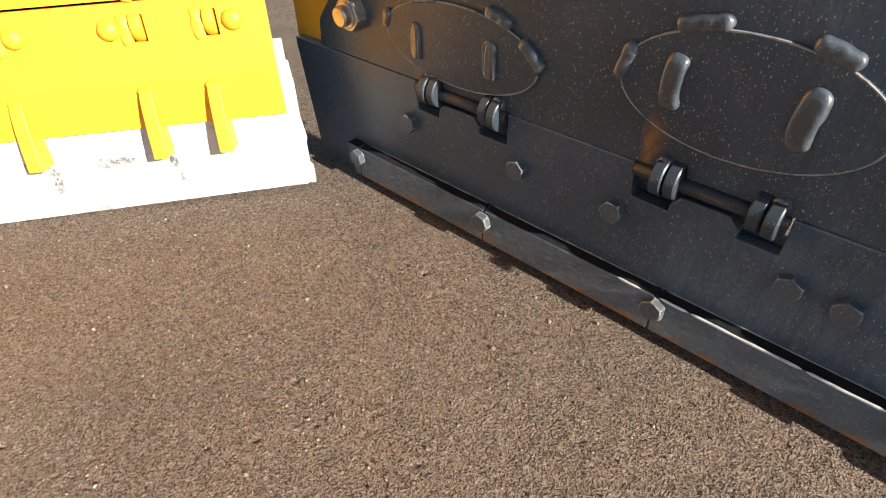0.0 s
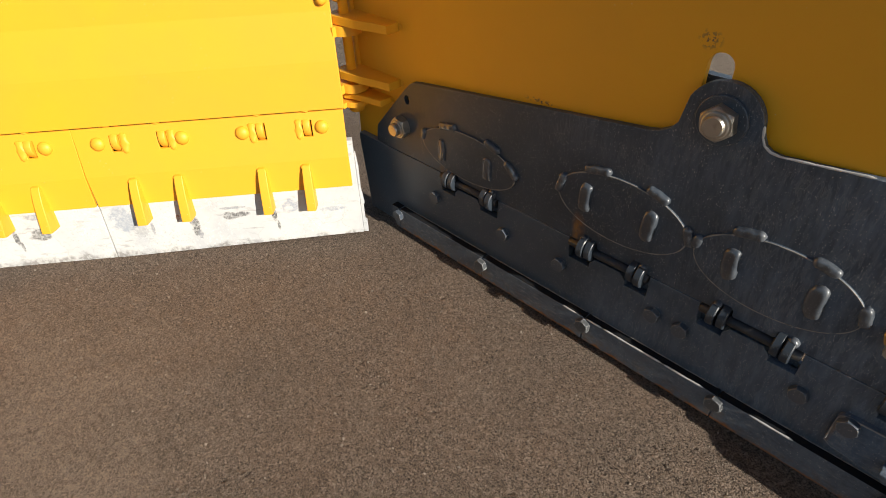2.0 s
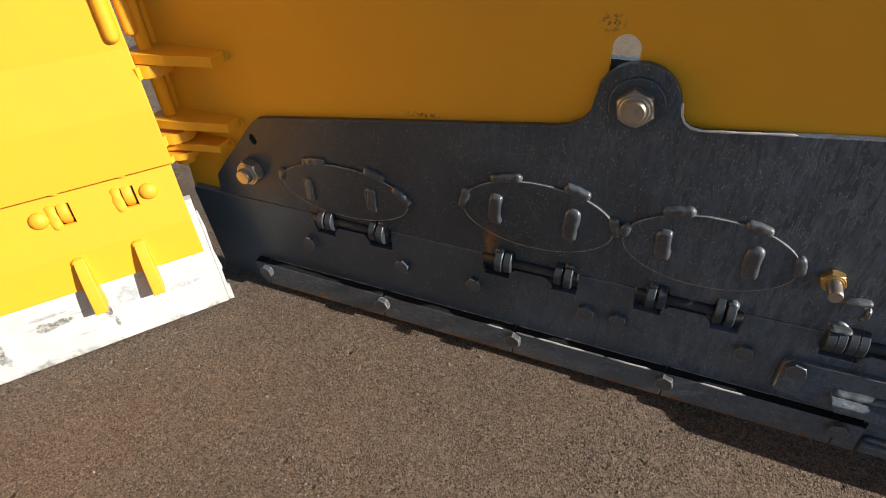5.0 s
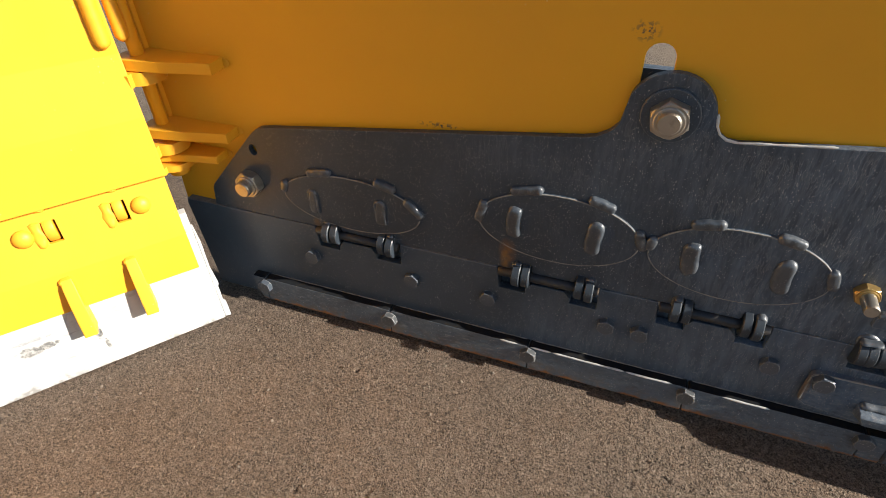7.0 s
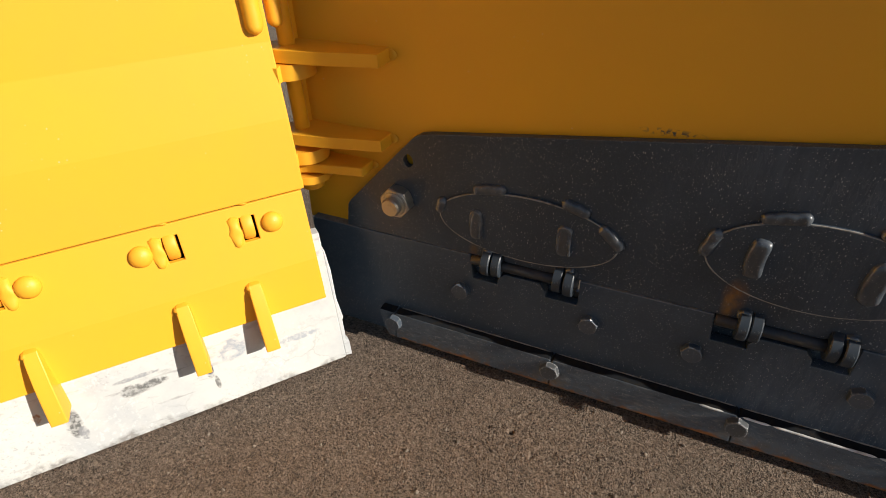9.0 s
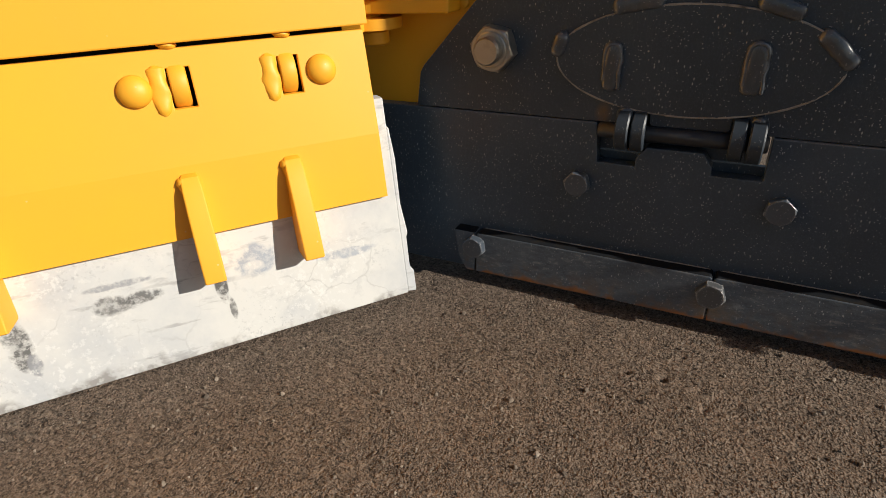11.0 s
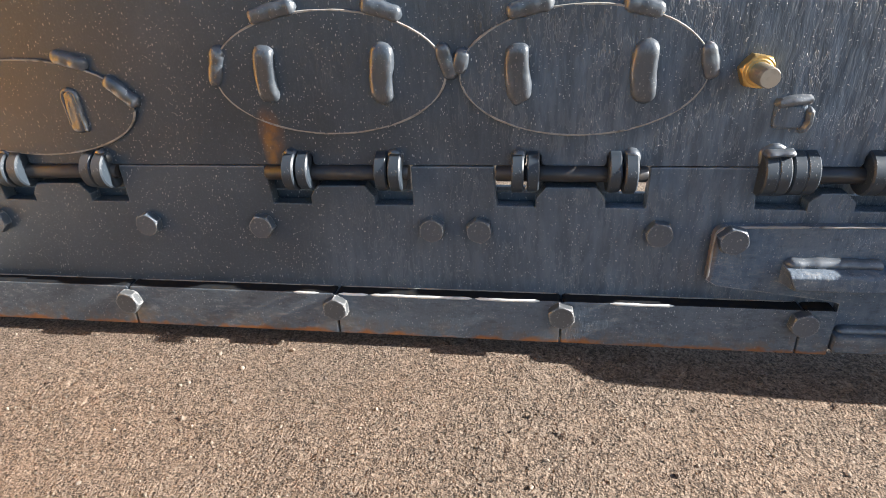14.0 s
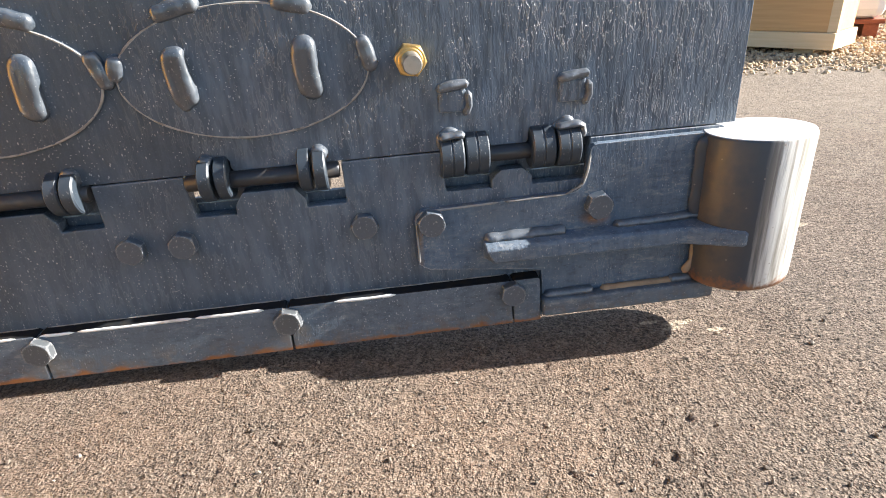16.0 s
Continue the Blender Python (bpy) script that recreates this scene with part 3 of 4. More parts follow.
def build_ground():
    fine = 0.0036
    xs = np.concatenate([-np.geomspace(80, 1.6, 26), np.linspace(-1.5, -1.15, 8), np.arange(-1.1, 1.75, fine), np.linspace(1.8, 4.4, 40), np.geomspace(4.6, 80, 24)])
    ys = np.concatenate([-np.geomspace(80, 1.25, 26), np.linspace(-1.2, -0.95, 8), np.arange(-0.9, 0.2, fine), np.linspace(0.25, 3.4, 40), np.geomspace(3.6, 80, 22)])
    nx, ny = len(xs), len(ys)
    rng = np.random.default_rng(4)
    fx, fy = np.fft.fftfreq(nx)[:, None], np.fft.fftfreq(ny)[None]
    k = np.hypot(fx, fy) + 1e-6
    def band(low, high):
        f = np.fft.fft2(rng.standard_normal((nx, ny))) * np.exp(-((k / high) ** 4)) * (1 - np.exp(-((k / low) ** 4)))
        h = np.fft.ifft2(f).real
        return h / h.std()
    grain = band(0.16, 0.5)
    lumps = band(0.008, 0.03)
    worn = np.clip(0.8 + 0.45 * band(0.004, 0.02), 0.35, 1.6)
    h = 0.00034 * grain * worn + 0.0002 * lumps
    pits = band(0.06, 0.22)
    h -= 0.0020 * np.clip(pits - 1.75, 0, 1.5) * worn ** 2 - 0.0014 * np.clip(-pits - 2.0, 0, 1.2)
    X, Y = np.meshgrid(xs, ys, indexing="ij")
    near = np.clip((X + 1.1) / 0.1, 0, 1) * np.clip((1.7 - X) / 0.1, 0, 1) * np.clip((Y + 0.9) / 0.1, 0, 1) * np.clip((0.19 - Y) / 0.05, 0, 1)
    Zs = ground_drop(X) + h * near
    verts = np.stack([X, Y, Zs], -1).reshape(-1, 3)
    i = (np.arange(nx - 1)[:, None] * ny + np.arange(ny - 1)[None]).ravel()
    faces = np.stack([i, i + ny, i + ny + 1, i + 1], 1)
    mesh = bpy.data.meshes.new("ground")
    mesh.vertices.add(len(verts)), mesh.loops.add(faces.size), mesh.polygons.add(len(faces))
    mesh.vertices.foreach_set("co", verts.ravel())
    mesh.loops.foreach_set("vertex_index", faces.ravel())
    mesh.polygons.foreach_set("loop_start", np.arange(0, faces.size, 4))
    mesh.polygons.foreach_set("use_smooth", np.ones(len(faces), bool))
    mesh.update(calc_edges=True)
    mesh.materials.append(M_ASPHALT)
    return tagged(new("ground", mesh), "dusty brown-grey worn asphalt yard with fine grit", "ground", kind="structure")


build_ground()


def stones(name, places, material, label, category, seed):
    """Many small angular stones in one mesh."""
    rng = np.random.default_rng(seed)
    shape = bmesh.new()
    bmesh.ops.create_icosphere(shape, subdivisions=1, radius=1)
    v0 = np.array([v.co[:] for v in shape.verts])
    f0 = np.array([[v.index for v in f.verts] for f in shape.faces])
    shape.free()
    verts, faces = [], []
    for n, (x, y, z, r) in enumerate(places):
        v = v0 * rng.uniform(0.65, 1.2, (len(v0), 1)) * rng.uniform(0.6, 1.15, 3) * r
        q = np.array(Euler(rng.uniform(0, 6.3, 3)).to_matrix())
        verts.append(v @ q.T + (x, y, z + 0.45 * r)), faces.append(f0 + n * len(v0))
    mesh = bpy.data.meshes.new(name)
    mesh.from_pydata(np.concatenate(verts).tolist(), [], np.concatenate(faces).tolist())
    mesh.materials.append(material)
    return tagged(new(name, mesh), label, category, kind="stuff")


rng = np.random.default_rng(8)
grit = []
for _ in range(4200):
    x, y = rng.uniform(-1.0, 1.6), rng.uniform(-0.95, 0.0)
    if (x + 0.409) * 0.785 - (y + 0.09) * 0.62 > 0.02:
        grit.append((x, y, float(ground_drop(x)), rng.choice([0.0010, 0.0016, 0.0024, 0.0036], p=[0.44, 0.36, 0.16, 0.04])))
stones("loose_grit", grit, M_GRIT, "pale loose grit scattered over the asphalt", "grit", 5)

gravel = []
for _ in range(26000):
    a, b = rng.uniform(-1.6, 3.2), rng.uniform(0.0, 2.6)
    x, y = 2.33 + 0.93 * a + 0.37 * b, 1.66 - 0.37 * a + 0.93 * b
    if rng.random() < min(1, 0.25 + b / 0.3):
        gravel.append((x, y, -0.020, rng.uniform(0.005, 0.0135)))
stones("gravel_bed", gravel, M_GRAVEL, "tan crushed gravel in a loose bed at the yard's edge", "gravel", 6)


# ---------------------------------------------------------------- the long wing in shade
wing = thing("plow_wing", (0.35, 0.04, 0.0), "shaded yellow plow wing with black hinged cutting edge on asphalt", "snow plow wing", "plow wings")
FACE = 0.020                       # front of the black plates

slot = [(0.442, 0.630), (0.484, 0.630)] + arc(0.463, 0.704, 0.0210, 0, 180, 10)
board = plate([[(-0.540, 0.258), (-0.445, 0.263), (-0.430, 0.295), (1.250, 0.295), (1.250, 0.84), (-0.500, 0.84), (-0.502, 0.40), (-0.532, 0.37)], slot], 0.036, 0.050)
# Unseen top, added with a forward curl to shade the inner plates and lugs.
curl = [(0.84, 0.036), (0.88, 0.030), (0.93, 0.012), (0.98, -0.006), (1.03, -0.020), (1.09, -0.032)]
rows = [[board.verts.new((x, y + d, z)) for x, d in ((-0.500, 0), (1.250, 0), (1.250, 0.014), (-0.500, 0.014))] for z, y in curl]
for a, b in zip(rows, rows[1:]):
    for i in range(4):
        board.faces.new((a[i], a[(i + 1) % 4], b[(i + 1) % 4], b[i]))
board.faces.new(rows[-1])
board = part("moldboard", board, M_YELLOW, wing, "yellow painted moldboard sheet with a round-topped slot", bevel=0.0015)
for x0, x1, z0, z1 in ((-0.480, 1.200, 0.045, 0.2260), (-0.480, 0.021, 0.2275, 0.294), (0.031, 0.4360, 0.2275, 0.294), (0.4425, 0.5465, 0.2275, 0.294), (0.5475, 0.5890, 0.2275, 0.2335), (0.590, 0.7035, 0.2275, 0.294), (0.742, 0.985, 0.2275, 0.294), (1.001, 1.200, 0.2275, 0.294)):
    part("backing_strip", box(x0, x1, 0.0425, 0.0495, z0, z1), M_LOWER, wing, "dark strip behind the hinge openings")
part("backing_bar", box(0.40, 0.53, 0.062, 0.078, 0.58, 0.678), M_LOWER, wing, "black bar behind the slot")

# each hinge: pockets in the lower plate, then the left edges of its four knuckles, and their width
HINGES = (
    ((-0.171, -0.118), (-0.027, 0.031), (-0.145, -0.126, -0.014, 0.006), 0.0165),
    ((0.244, 0.302), (0.391, 0.4425), (0.2765, 0.2945, 0.398, 0.417), 0.0160),
    ((0.549, 0.602), (0.689, 0.7385), (0.571, 0.590, 0.6875, 0.706), 0.0152),
    ((0.862, 0.925), (0.978, 1.053), (0.860, 0.8915, 0.9745, 1.006), 0.0290),
)
upper_foot = []
for _, _, discs, wide in reversed(HINGES):
    for a in (discs[2], discs[1]):
        r, a, b = 0.005, a - 0.0012, a + wide + 0.0022
        upper_foot += [(b + 0.003, 0.2705), (b, 0.275), (b, 0.2885 - r), (b - r, 0.2885), (a + r, 0.2885), (a, 0.2885 - r), (a, 0.275), (a - 0.003, 0.2705)]
outline = [(-0.438, 0.2705), (-0.430, 0.318), (-0.424, 0.328), (-0.302, 0.456), (-0.278, 0.480), (-0.262, 0.490), (-0.242, 0.494), (0.045, 0.531), (0.372, 0.573)]
outline += [(0.393, 0.578), (0.412, 0.589), (0.424, 0.604)] + arc(0.492, 0.627, 0.064, 156, 2, 16) + [(0.560, 0.618), (0.566, 0.607), (0.576, 0.600), (0.592, 0.598), (0.764, 0.616), (1.246, 0.664), (1.246, 0.2705)]
upper = plate([outline + upper_foot, ellipse(-0.289, 0.437, 0.0095, 0.0125, 20)], FACE, 0.034)
upper = part("upper_plate", upper, M_UPPER, wing, "black painted steel plate with a bolt ear and run marks", bevel=0.0016)

# Highlight on the ear's edge, painted as a thin bright bead.
ear_edge = [(0.5560, 0.6400), (0.5588, 0.6200), (0.5650, 0.6085), (0.5755, 0.6015), (0.5910, 0.5995), (0.6500, 0.6055), (0.7150, 0.6125)]
part("ear_highlight", bead([(x, FACE + 0.0006, z) for x, z in ear_edge], 0.0042, 0.0016, 57, n_side=8, step=0.005, rough=0.14), M_LIT_EDGE, upper, "bright highlight painted beside the bolt ear", smooth=True)
lower_top = []
for n, ((a, b), (c, d), _, _) in reversed(list(enumerate(HINGES))):
    lip = 0.238 if n == 3 else 0.2425
    lower_top += [(d, 0.2690), (d, 0.217), (d - 0.002, 0.2155), (c, 0.2155), (c, 0.226), (c - 0.012, lip), (b + 0.012, lip), (b, 0.226), (b, 0.2140), (b - 0.003, 0.2160), (a + 0.004, 0.2165), (a, 0.2690)]
lower = plate([[(-0.505, 0.012), (1.225, 0.012), (1.225, 0.2690)] + lower_top + [(-0.522, 0.2690), (-0.524, 0.255)]], FACE - 0.002, 0.038)
lower = part("trip_edge", lower, M_LOWER, wing, "black painted lower plate hung on pin hinges", bevel=0.0016)


def knuckle_mesh(width, r, groove=False):
    rows = [(0, r * 0.93), (0.0018, r), (width - 0.0018, r), (width, r * 0.93)]
    if groove:
        m = width * 0.5
        rows[2:2] = [(m - 0.0016, r), (m - 0.0009, r * 0.965), (m + 0.0009, r * 0.965), (m + 0.0016, r)]
    bm = lathe(rows, "x", 36)
    mesh = bpy.data.meshes.new("knuckle")
    bmesh.ops.recalc_face_normals(bm, faces=bm.faces)
    bm.to_mesh(mesh)
    bm.free()
    mesh.materials.append(M_KNUCKLE)
    for p in mesh.polygons:
        p.use_smooth = True
    mesh.set_sharp_from_angle(angle=radians(24))
    return mesh


for n, ((a, b), (c, d), discs, wide) in enumerate(HINGES):
    big = n == 3
    r = 0.0275 if big else 0.0268
    knuckle = knuckle_mesh(wide, r, big)
    x0, x1 = (discs[0] + 0.004, discs[3] + wide - 0.004) if big else (a + 0.002, d - 0.003)
    pin = part("hinge_pin", lathe([(x0, 0.0085), (x0 + 0.002, 0.0103), (x1 - 0.002, 0.0103), (x1, 0.0085)], "x", 24), M_PIN, wing, "dark greased steel hinge pin", m=Matrix.Translation((0, 0.020, 0.2605)), smooth=True)
    for k, x in enumerate(discs):
        part("knuckle", knuckle, None, pin, m=Matrix.Translation((x, 0.020 if k in (0, 3) else 0.023, 0.2635)))
    for k in (0, 3):
        x = discs[k] + wide / 2
        if big:
            run = [(x - 0.016, 0.010, 0.289), (x, 0.008, 0.291), (x + 0.012, 0.008, 0.292)]
            run += [(x + 0.0175, 0.008, 0.289), (x + 0.0185, 0.009, 0.280), (x + 0.015, 0.010, 0.272)] if k else [(x + 0.016, 0.009, 0.287)]
            part("weld_bead", bead(run, 0.0095, 0.0085, 3 + n + k, n_side=12, step=0.003, rough=0.08), M_BEAD, pin, smooth=True)
        part("weld_bead", loaf(x, 0.281, wide + 0.006, wide + 0.008 if big else 0.026, 0.0065 if big else 0.011, 3 + n + 90 * x, 0.021), M_BEAD, pin, smooth=True)

# oval covers with their tack welds and plug welds
OVALS = (
    (-0.073, 0.349, 0.156, 0.064, ((-0.136, 0.412, 0.060, 10), (0.010, 0.409, 0.050, -17), (0.070, 0.369, 0.054, -43), (-0.226, 0.364, 0.034, 72)), ((-0.159, 0.341, 0.060, 0.021), (-0.003, 0.346, 0.060, 0.023))),
    (0.349, 0.386, 0.145, 0.073, ((0.291, 0.458, 0.062, 12), (0.421, 0.456, 0.050, -17), (0.494, 0.398, 0.044, -72), (0.209, 0.398, 0.052, 74)), ((0.272, 0.389, 0.070, 0.029), (0.417, 0.387, 0.072, 0.032))),
    (0.648, 0.383, 0.139, 0.073, ((0.589, 0.4535, 0.054, 12), (0.710, 0.450, 0.046, -13), (0.785, 0.393, 0.042, -76), (0.511, 0.398, 0.032, 76)), ((0.577, 0.384, 0.070, 0.030), (0.717, 0.384, 0.070, 0.032))),
)
for n, (cx, cz, a, b, tacks, plugs) in enumerate(OVALS):
    cover = part("oval_cover", plate([ellipse(cx, cz, a, b)], FACE - 0.0050, FACE + 0.004), M_UPPER, wing, "oval black cover plate tack-welded at its rim", bevel=0.0018)
    # Ring that paints the edge highlight round the cover.
    ring = [(cx + (a - 0.0010) * math.cos(2 * math.pi * i / 72), FACE - 0.0040, cz + (b - 0.0010) * math.sin(2 * math.pi * i / 72)) for i in range(73)]
    part("rim", bead(ring, 0.0030, 0.0014, 17 + n, n_side=6, step=0.006, rough=0.15), M_RIM, cover, "thin pale ring painted as the rim highlight", smooth=True)
    for k, (x, z, length, lean) in enumerate(tacks):
        c, s = math.cos(radians(lean)) * length / 2, math.sin(radians(lean)) * length / 2
        part("tack_weld", bead([(x - c, FACE, z - s), (x, FACE, z + 0.001), (x + c, FACE, z + s)], 0.019, 0.0095, 7 * n + k, n_side=20, step=0.003, rough=0.035, square=0.62), M_BEAD, cover, smooth=True)
    for k, (x, z, h, w) in enumerate(plugs):
        plug = part("plug_weld", loaf(x, z - 0.001, w, h, 0.0070 if n == 0 else 0.0100, 31 + 5 * n + k, FACE - 0.003), M_BEAD, cover, smooth=True)
        if n:
            continue
        r, seed = 0.43 * w, 131 + k
        run = [(x - r, FACE - 0.003, z - h * 0.34), (x - r, FACE - 0.0035, z), (x - r, FACE - 0.004, z + h * 0.28)]
        run += [(x + r * math.cos(a), FACE - 0.004, z + h * 0.30 + r * 0.95 * math.sin(a)) for a in (2.6, 2.1, 1.57, 1.0, 0.5)]
        run += [(x + r + 0.0010 * math.sin(q * 2.3 + seed), FACE - 0.004, z + h * (0.28 - 0.19 * q)) for q in range(5)]
        part("ridge", bead(run, 0.0070, 0.0062, seed, n_side=14, step=0.0025, rough=0.04), M_BEAD, plug, smooth=True)

# square weld pads by the end hinge
for n, x in enumerate((0.881, 1.028)):
    pad = part("weld_pad", plate([[(x - 0.018, 0.317), (x + 0.016, 0.317), (x + 0.016, 0.345), (x - 0.018, 0.345)]], FACE - 0.006, FACE + 0.004), M_UPPER, wing, "small square welded pad", bevel=0.004)
    part("weld_bead", bead([(x - 0.020, FACE - 0.003, 0.345), (x, FACE - 0.003, 0.349), (x + 0.020, FACE - 0.003, 0.350)], 0.012, 0.009, 61 + n), M_BEAD, pad, smooth=True)
    part("weld_bead", bead([(x + 0.018, FACE - 0.003, 0.342), (x + 0.019, FACE - 0.003, 0.325), (x + 0.013, FACE - 0.003, 0.312)], 0.010, 0.009, 71 + n), M_BEAD, pad, smooth=True)


def shared(bm, name, material, smooth=False):
    mesh = bpy.data.meshes.new(name)
    bmesh.ops.recalc_face_normals(bm, faces=bm.faces)
    bm.to_mesh(mesh)
    bm.free()
    mesh.materials.append(material)
    return mesh


# hexagon bolts of the lower plate
head = shared(hexagon(0.0182, 0.0135), "bolt", M_BOLT)
for x, turn in ((-0.190, 12), (0.056, 40), (0.228, 5), (0.467, 33), (0.530, 20), (0.757, 8)):
    part("bolt", head, None, lower, "black painted hexagon bolt", m=turned(x, FACE - 0.002, 0.184, turn))

# wear strips with their bolts
STRIPS = ((-0.372, -0.337), (-0.335, 0.000), (0.002, 0.323), (0.325, 0.640), (0.642, 0.944), (0.946, 0.984))
strip_head = shared(hexagon(0.0192, 0.014), "bolt", M_GREY)
for n, (x0, x1) in enumerate(STRIPS):
    z0, z1 = 0.021, 0.087
    bm = plate([[(x0 + (0.018 if n == 0 else 0), z0), (x1, z0), (x1, z1 - 0.003), (x1 - 0.003, z1), (x0 + 0.003, z1), (x0, z1 - 0.003)] if n else [(x0 + 0.020, z0), (x1, z0), (x1, z1), (x0, z1), (x0 + 0.006, z0 + 0.02)]], -0.003, FACE)
    for v in bm.verts:
        if v.co.y < 0.01 and v.co.z < 0.03:
            v.co.y -= 0.004
    strip = part("wear_strip", bm, M_STRIP, wing, "scuffed black steel wear strip with a rusty foot", bevel=0.0018)
    # Strip tops get the painted shade, so they stay dark in the sun.
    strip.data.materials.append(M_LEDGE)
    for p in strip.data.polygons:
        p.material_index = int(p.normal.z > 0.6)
for x, z, turn in ((-0.336, 0.066, 20), (0.001, 0.064, 10), (0.325, 0.067, 28), (0.641, 0.069, 18), (0.944, 0.071, 42)):
    part("strip_bolt", strip_head if x > -0.3 and x < 0.9 else head, None, wing, "worn grey hexagon bolt" if x > -0.3 and x < 0.9 else "black painted hexagon bolt", m=turned(x, -0.004, z, turn))

# Sunlit slivers of the strip tops, laid on as bright beads.
for n, (x0, x1) in enumerate(((0.262, 0.300), (0.330, 0.372), (0.376, 0.520), (0.524, 0.612), (0.704, 0.786))):
    part("pale_edge", bead([(x0, -0.0030, 0.0864), ((x0 + x1) / 2, -0.0032, 0.0858), (x1, -0.0030, 0.0864)], 0.0046, 0.0018, 51 + n, n_side=8, step=0.006, rough=0.10), M_LIT_EDGE, wing, "bright sliver of painted sunlight along the wear strip", smooth=True)

for n, (x0, x1) in enumerate(STRIPS[1:5]):
    part("dust_line", bead([(x0 + 0.004, 0.0168, 0.0868), ((x0 + x1) / 2, 0.0168, 0.0870), (x1 - 0.004, 0.0168, 0.0868)], 0.0022, 0.0014, 95 + n, n_side=6, step=0.009, rough=0.2), M_RIM, wing, "line of pale dust behind the wear strip", smooth=True)

# corner shoe: shaped plate, shelf, foot bar and round nose
shoe = [(0.822, 0.122)] + arc(0.836, 0.184, 0.014, 180, 90, 5) + [(1.022, 0.201)] + arc(1.022, 0.227, 0.026, -90, 0, 6) + [(1.050, 0.252)] + arc(1.060, 0.253, 0.010, 180, 90, 4) + [(1.214, 0.264), (1.232, 0.264), (1.240, 0.030), (0.990, 0.030), (0.988, 0.092), (0.975, 0.096), (0.835, 0.113)]
shoe = part("corner_shoe", plate([shoe], 0.007, FACE), M_SHOE, wing, "black corner shoe plate with a shelf and round nose", bevel=0.003)
rail = bmesh.new()
prof = [(0.008, 0.122), (-0.020, 0.124), (-0.022, 0.128), (-0.022, 0.144), (-0.018, 0.148), (0.008, 0.150)]
rows = [[rail.verts.new((x + (0.010 if i in (1, 2) and x < 1 else 0), y - (out if i in (1, 2, 3, 4) else 0), z)) for i, (y, z) in enumerate(prof)] for x, out in ((0.908, 0), (1.010, 0), (1.175, 0.004), (1.212, 0.020), (1.238, 0.031), (1.262, 0.022))]
for a, b in zip(rows, rows[1:]):
    for i in range(len(prof)):
        rail.faces.new((a[i], a[(i + 1) % len(prof)], b[(i + 1) % len(prof)], b[i]))
rail.faces.new(rows[0]), rail.faces.new(rows[-1])
rail = part("shelf_bar", rail, M_SHOE, wing, "black flat bar welded on as a shelf", bevel=0.0015)
part("weld_bead", bead([(0.909, 0.004, 0.151), (0.960, 0.004, 0.152), (1.020, 0.004, 0.152)], 0.014, 0.010, 81), M_BEAD, rail, smooth=True)
part("weld_bead", bead([(1.085, 0.004, 0.151), (1.160, 0.004, 0.152), (1.215, 0.004, 0.155)], 0.012, 0.008, 83), M_BEAD, rail, smooth=True)
foot = part("foot_bar", box(0.986, 1.232, -0.012, 0.010, 0.028, 0.054), M_STRIP, wing, "rusty flat bar along the shoe's foot", bevel=0.004)
M_MUD = steel("dried_mud", (0.30, 0.21, 0.13), 0.8, metal=0.0, grime=(0.16, 0.11, 0.07))
part("weld_bead", bead([(0.990, 0.004, 0.055), (1.050, 0.003, 0.056), (1.062, 0.004, 0.056)], 0.013, 0.008, 87), M_BEAD, foot, smooth=True)
part("weld_bead", bead([(1.072, 0.004, 0.054), (1.180, 0.004, 0.054)], 0.011, 0.006, 88), M_MUD, foot, "muddy weld", smooth=True)
part("weld_bead", bead([(1.170, 0.004, 0.056), (1.228, 0.004, 0.060)], 0.013, 0.008, 89), M_BEAD, foot, smooth=True)
nose = part("round_nose", lathe([(0.055, 0.062), (0.059, 0.068), (0.067, 0.070), (0.261, 0.070), (0.265, 0.068)], "z", 48), M_NOSE, wing, "round worn steel nose, scuffed, its sunlit side and top painted bright", m=Matrix.Translation((1.268, 0.0, 0)) @ Matrix.Diagonal((1, 0.79, 1, 1)))
for p in nose.data.polygons:
    p.use_smooth = abs(p.normal.z) < 0.5
part("weld_bead", bead([(1.199, 0.002, 0.262), (1.199, 0.002, 0.15)], 0.024, 0.006, 91), M_NOSE, nose, smooth=True)
part("weld_bead", bead([(1.203, 0.000, 0.122), (1.200, -0.001, 0.085), (1.190, 0.000, 0.066)], 0.011, 0.004, 92, rough=0.15), M_MUD, nose, "smear of dried tan mud", smooth=True)
for x, turn in ((0.842, 14), (1.062, 47)):
    part("shoe_bolt", shared(hexagon(0.0190, 0.015), "bolt", M_BOLT), None, shoe, "black hexagon bolt with chipped paint", m=turned(x, 0.007, 0.183, turn))

for run, seed in (([(0.823, 0.0066, 0.124), (0.823, 0.0066, 0.184), (0.830, 0.0066, 0.194), (0.840, 0.0066, 0.197), (0.930, 0.0066, 0.199)], 151), ([(0.938, 0.0066, 0.199), (1.020, 0.0066, 0.2005), (1.042, 0.0066, 0.212), (1.0475, 0.0066, 0.230), (1.050, 0.0066, 0.252)], 152)):
    part("pale_edge", bead(run, 0.0030, 0.0016, seed, n_side=8, step=0.004, rough=0.12), M_RIM, shoe, "pale worn edge of the shoe plate", smooth=True)

